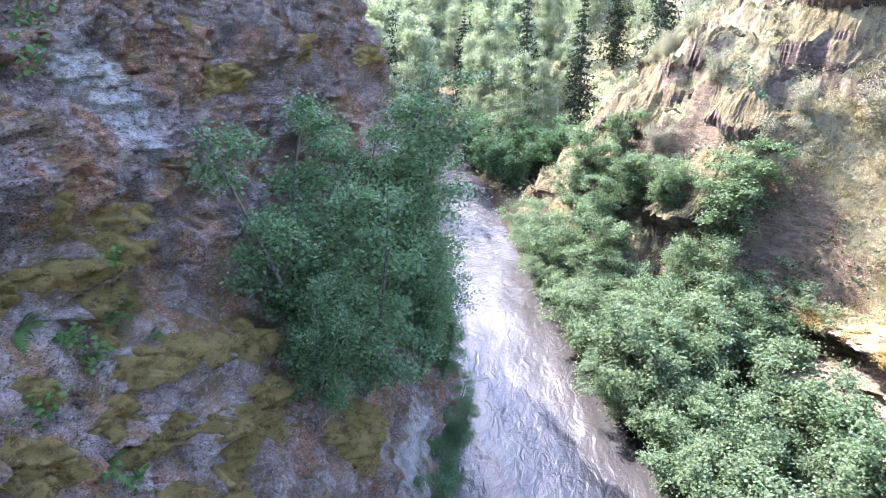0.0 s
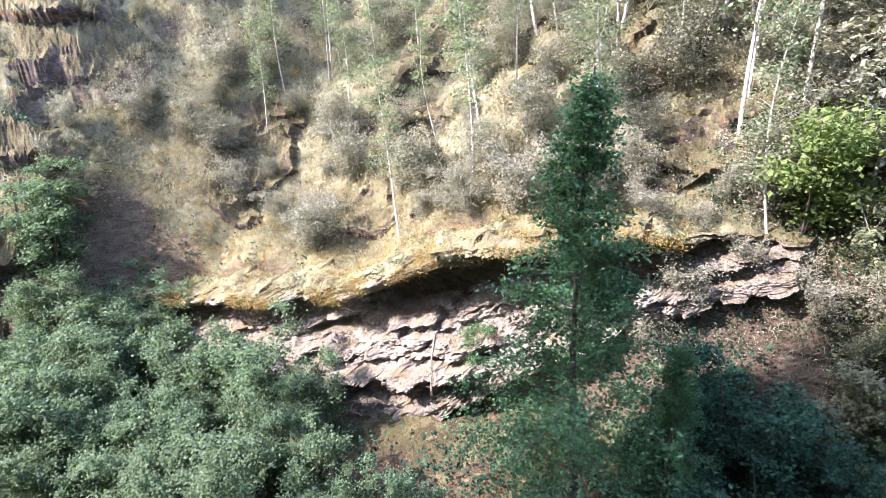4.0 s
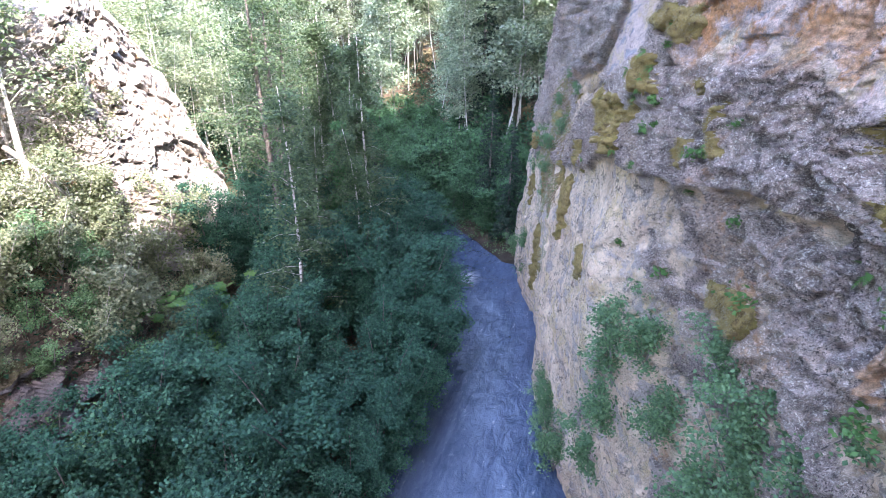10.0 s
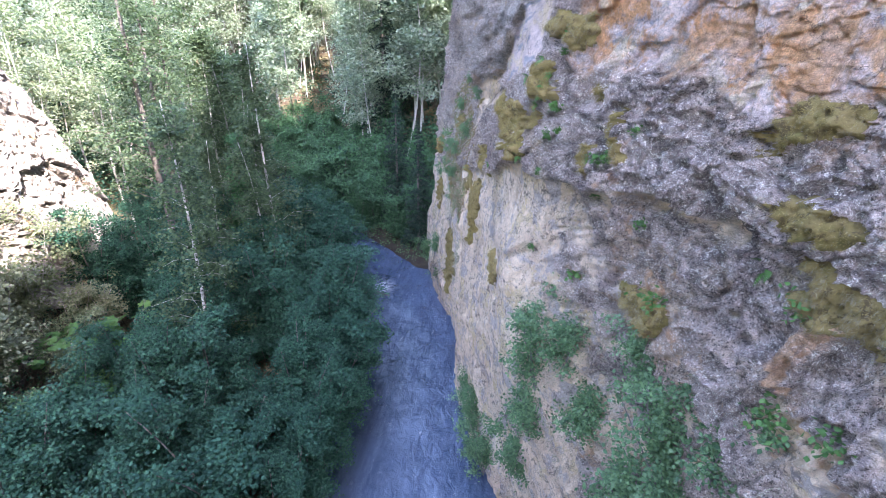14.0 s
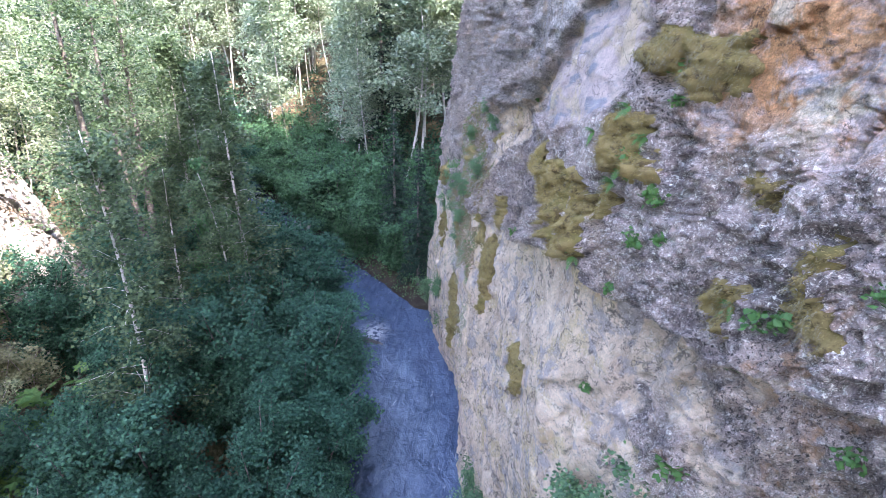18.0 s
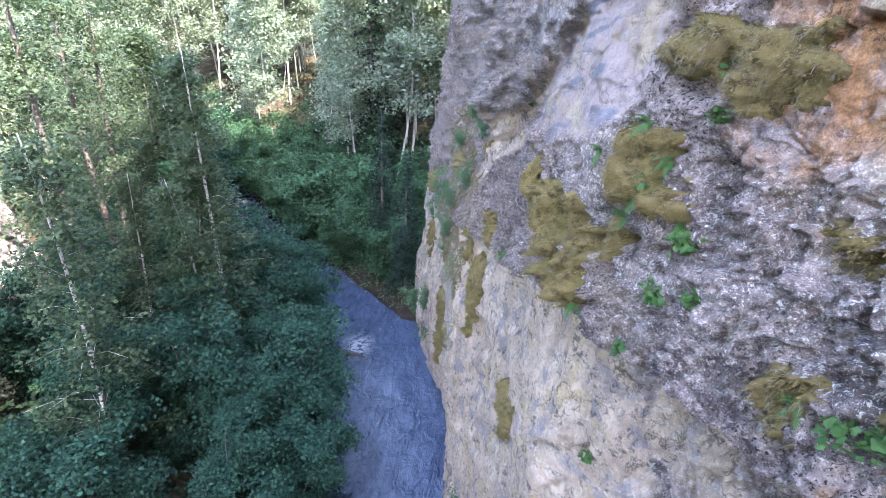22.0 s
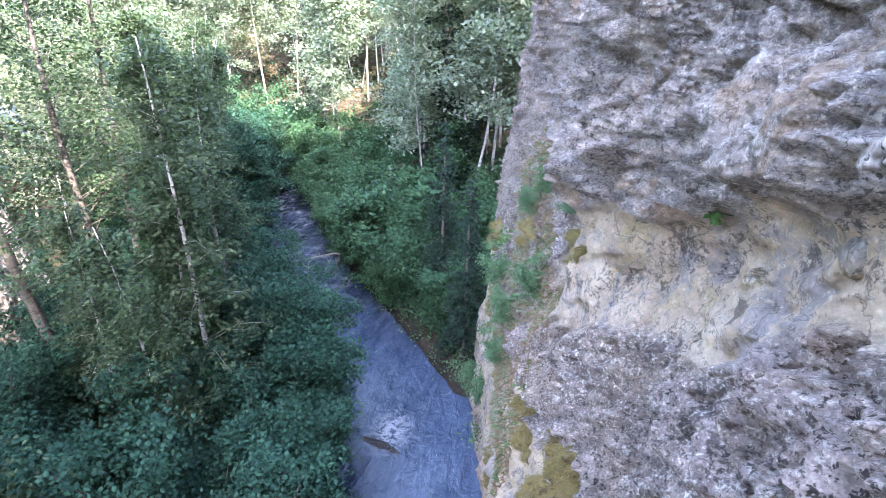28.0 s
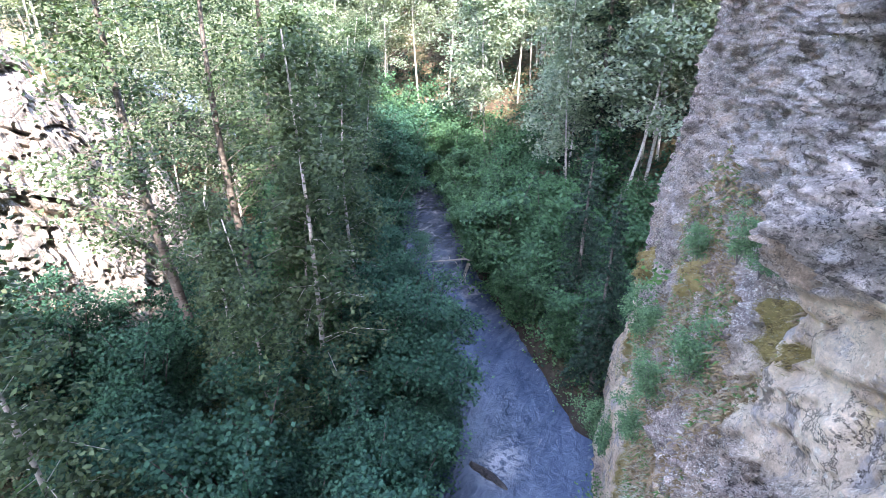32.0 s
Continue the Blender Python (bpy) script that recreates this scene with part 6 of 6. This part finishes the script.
def broad_leaf(x, y, s, seed):
    """A plant of large round lobed leaves on stalks."""
    rng = np.random.default_rng(seed)
    z = float(ground_z(x, y))
    verts, faces, runs = [], [], []
    for k in range(9):
        a, r, hgt = rng.uniform(0, 6.28), rng.uniform(0.1, 0.7) * s, rng.uniform(0.7, 1.3) * s
        c = np.array((x + math.cos(a) * r, y + math.sin(a) * r, z + hgt))
        runs.append([((x, y, z - 0.05), 0.012), (tuple((c + (x, y, z + hgt * 0.9)) / 2), 0.009), (tuple(c), 0.006)])
        tilt = rng.normal(size=2) * 0.25
        base = len(verts)
        verts.append(tuple(c))
        for q in range(14):
            b = q * 2 * math.pi / 14
            rad = 0.23 * s * (1.0 if q % 2 == 0 else 0.72) * (0.35 if q == 7 else 1)
            dx, dy = math.cos(b + a) * rad, math.sin(b + a) * rad
            verts.append((c[0] + dx, c[1] + dy, c[2] + tilt[0] * dx + tilt[1] * dy - 0.05 * s))
        faces += [(base, base + 1 + q, base + 1 + (q + 1) % 14) for q in range(14)]
    root = tagged(new("broad_leaf_plant"), "large-leaved green plant on the shaded bank", "plant", "large-leaved plants")
    root.empty_display_size = 0.2
    sv, sf = tubes(runs, 4)
    part("stalks", mesh_of("stalks", sv, sf, GREY_BARK), root)
    part("foliage", mesh_of("foliage", verts, faces, HERB, False), root)


rng_b = np.random.default_rng(800)
for n in range(26):
    broad_leaf(rng_b.uniform(12.6, 15.0), rng_b.uniform(-16.5, -11.0), rng_b.uniform(0.8, 1.3), 810 + n)


# ---- stones, logs ----
def stone_mesh(name, seed, flat=0.6):
    bm = bmesh.new()
    bmesh.ops.create_icosphere(bm, subdivisions=3, radius=0.5)
    for v in bm.verts:
        p = v.co
        k = 1 + 0.28 * noise.noise(p * 2.2 + Vector((seed, 0, 0))) + 0.1 * noise.noise(p * 6 + Vector((0, seed, 0)))
        v.co = Vector((p.x * k * 1.2, p.y * k * 0.9, max(-0.22, p.z * k * flat)))
    me = bpy.data.meshes.new(name)
    bm.to_mesh(me)
    bm.free()
    me.materials.append(STONE)
    me.shade_smooth()
    return me


STONE = rock_material("river_stone", (0.045, 0.042, 0.042), (0.085, 0.08, 0.078), (0.05, 0.046, 0.044), (0.02, 0.019, 0.018), 0.6, 0.1)
STONES = [stone_mesh("stone_%d" % n, 3.7 * n) for n in range(5)]


def stone(x, y, size, turn=0.0, n=0, label="", z=None):
    ob = new("stone", STONES[n % 5])
    ob.matrix_world = pose(x, y, (max(-0.05, float(ground_z(x, y))) if z is None else z) - 0.02 * size, 0, 0, turn) @ Matrix.Scale(size, 4)
    return tagged(ob, label or "dark weathered stone at the water's edge", "stone", "stones along the river")


rock = stone(6.8, -23.65, 1.0, 115, 1, "long low dark wet rock parting the current", -0.1)
rock.matrix_world = pose(6.8, -23.65, -0.02, 0, 0, 168) @ Matrix.Diagonal((1.5, 0.45, 0.4, 1))
p, out = wall_frame(-13.35, 12.98)
block = tagged(new("lodged_block", STONES[3].copy()), "pale angular rock lodged below the brow of the cliff", "stone")
block.data.materials[0] = QUARRY
block.matrix_world = pose(p.x - 0.01, p.y, p.z, 20, 35, 70) @ Matrix.Scale(0.13, 4)
stone(4.9, 21.4, 1.1, 60, 0, "mossy boulder at the water's edge")
stone(4.3, 22.9, 0.8, 10, 3)
rng_s = np.random.default_rng(820)
made = 0
while made < 34:
    x, y = rng_s.uniform(0, 26), rng_s.uniform(-44, 36)
    d, s = (float(v) for v in river_at(np.array(x), np.array(y)))
    if not (0.0 < d < 0.7) or (s < 0 and y > -28):
        continue
    stone(x, y, rng_s.uniform(0.15, 0.5), rng_s.uniform(0, 360), made)
    made += 1


def log(name, label, points, radius, twigs=0, seed=0, material=None):
    """A dead stem through the given points, with broken twigs."""
    rng = np.random.default_rng(seed)
    pts = [Vector(p) for p in points]
    runs = [[(p, radius * (1 - 0.6 * n / (len(pts) - 1))) for n, p in enumerate(pts)]]
    for k in range(twigs):
        t = rng.uniform(0.2, 0.98) * (len(pts) - 1)
        i = min(int(t), len(pts) - 2)
        p = pts[i].lerp(pts[i + 1], t - i)
        w = Vector(rng.normal(size=3)).normalized() * rng.uniform(0.3, 0.9)
        runs.append([(p, radius * 0.25), (p + w * 0.6 + Vector((0, 0, 0.05)), radius * 0.15), (p + w + Vector((0, 0, -0.1)), 0.004)])
    v, f = tubes(runs, 8)
    return tagged(new(name, mesh_of(name, v, f, material or DEAD_WOOD)), label, "log")


log("leaning_log", "grey dead log leaning out of the river", [(12.5, -32.1, 1.7), (12.9, -32.5, 0.9), (13.5, -33.3, -0.2)], 0.09, 4, 1)
log("leaning_log", "thin dead stem lying across the bank edge", [(12.4, -33.6, 1.2), (13.6, -33.6, 1.0), (15.6, -33.5, 0.3)], 0.06, 5, 2)
log("dead_tree", "pale fallen tree with broken branches on the slope", [(16.0, -9.5, 10.3), (16.0, -10.2, 9.4), (16.0, -11.0, 8.2)], 0.08, 16, 3)
log("dead_tree", "bleached dead stem leaning on the rim", [(14.6, 5.2, 8.0), (14.3, 5.3, 7.0), (14.2, 5.2, 6.2)], 0.07, 6, 4)
log("snag", "grey broken stem over the hillside brush", [(18.2, -11.2, 7.6), (18.1, -11.4, 10.9), (18.0, -11.7, 14.5)], 0.09, 5, 5, BIRCH_BARK)
log("drift_branch", "bare drift branch caught at the river's edge", [(0.4, 12.2, 0.06), (1.1, 12.7, 0.1), (1.9, 13.4, 0.12)], 0.03, 4, 6)
log("root_stem", "bare roots hanging from the rock rim", [(13.4, 8.2, 4.4), (13.2, 8.3, 3.4), (12.9, 8.2, 2.2)], 0.05, 8, 7)
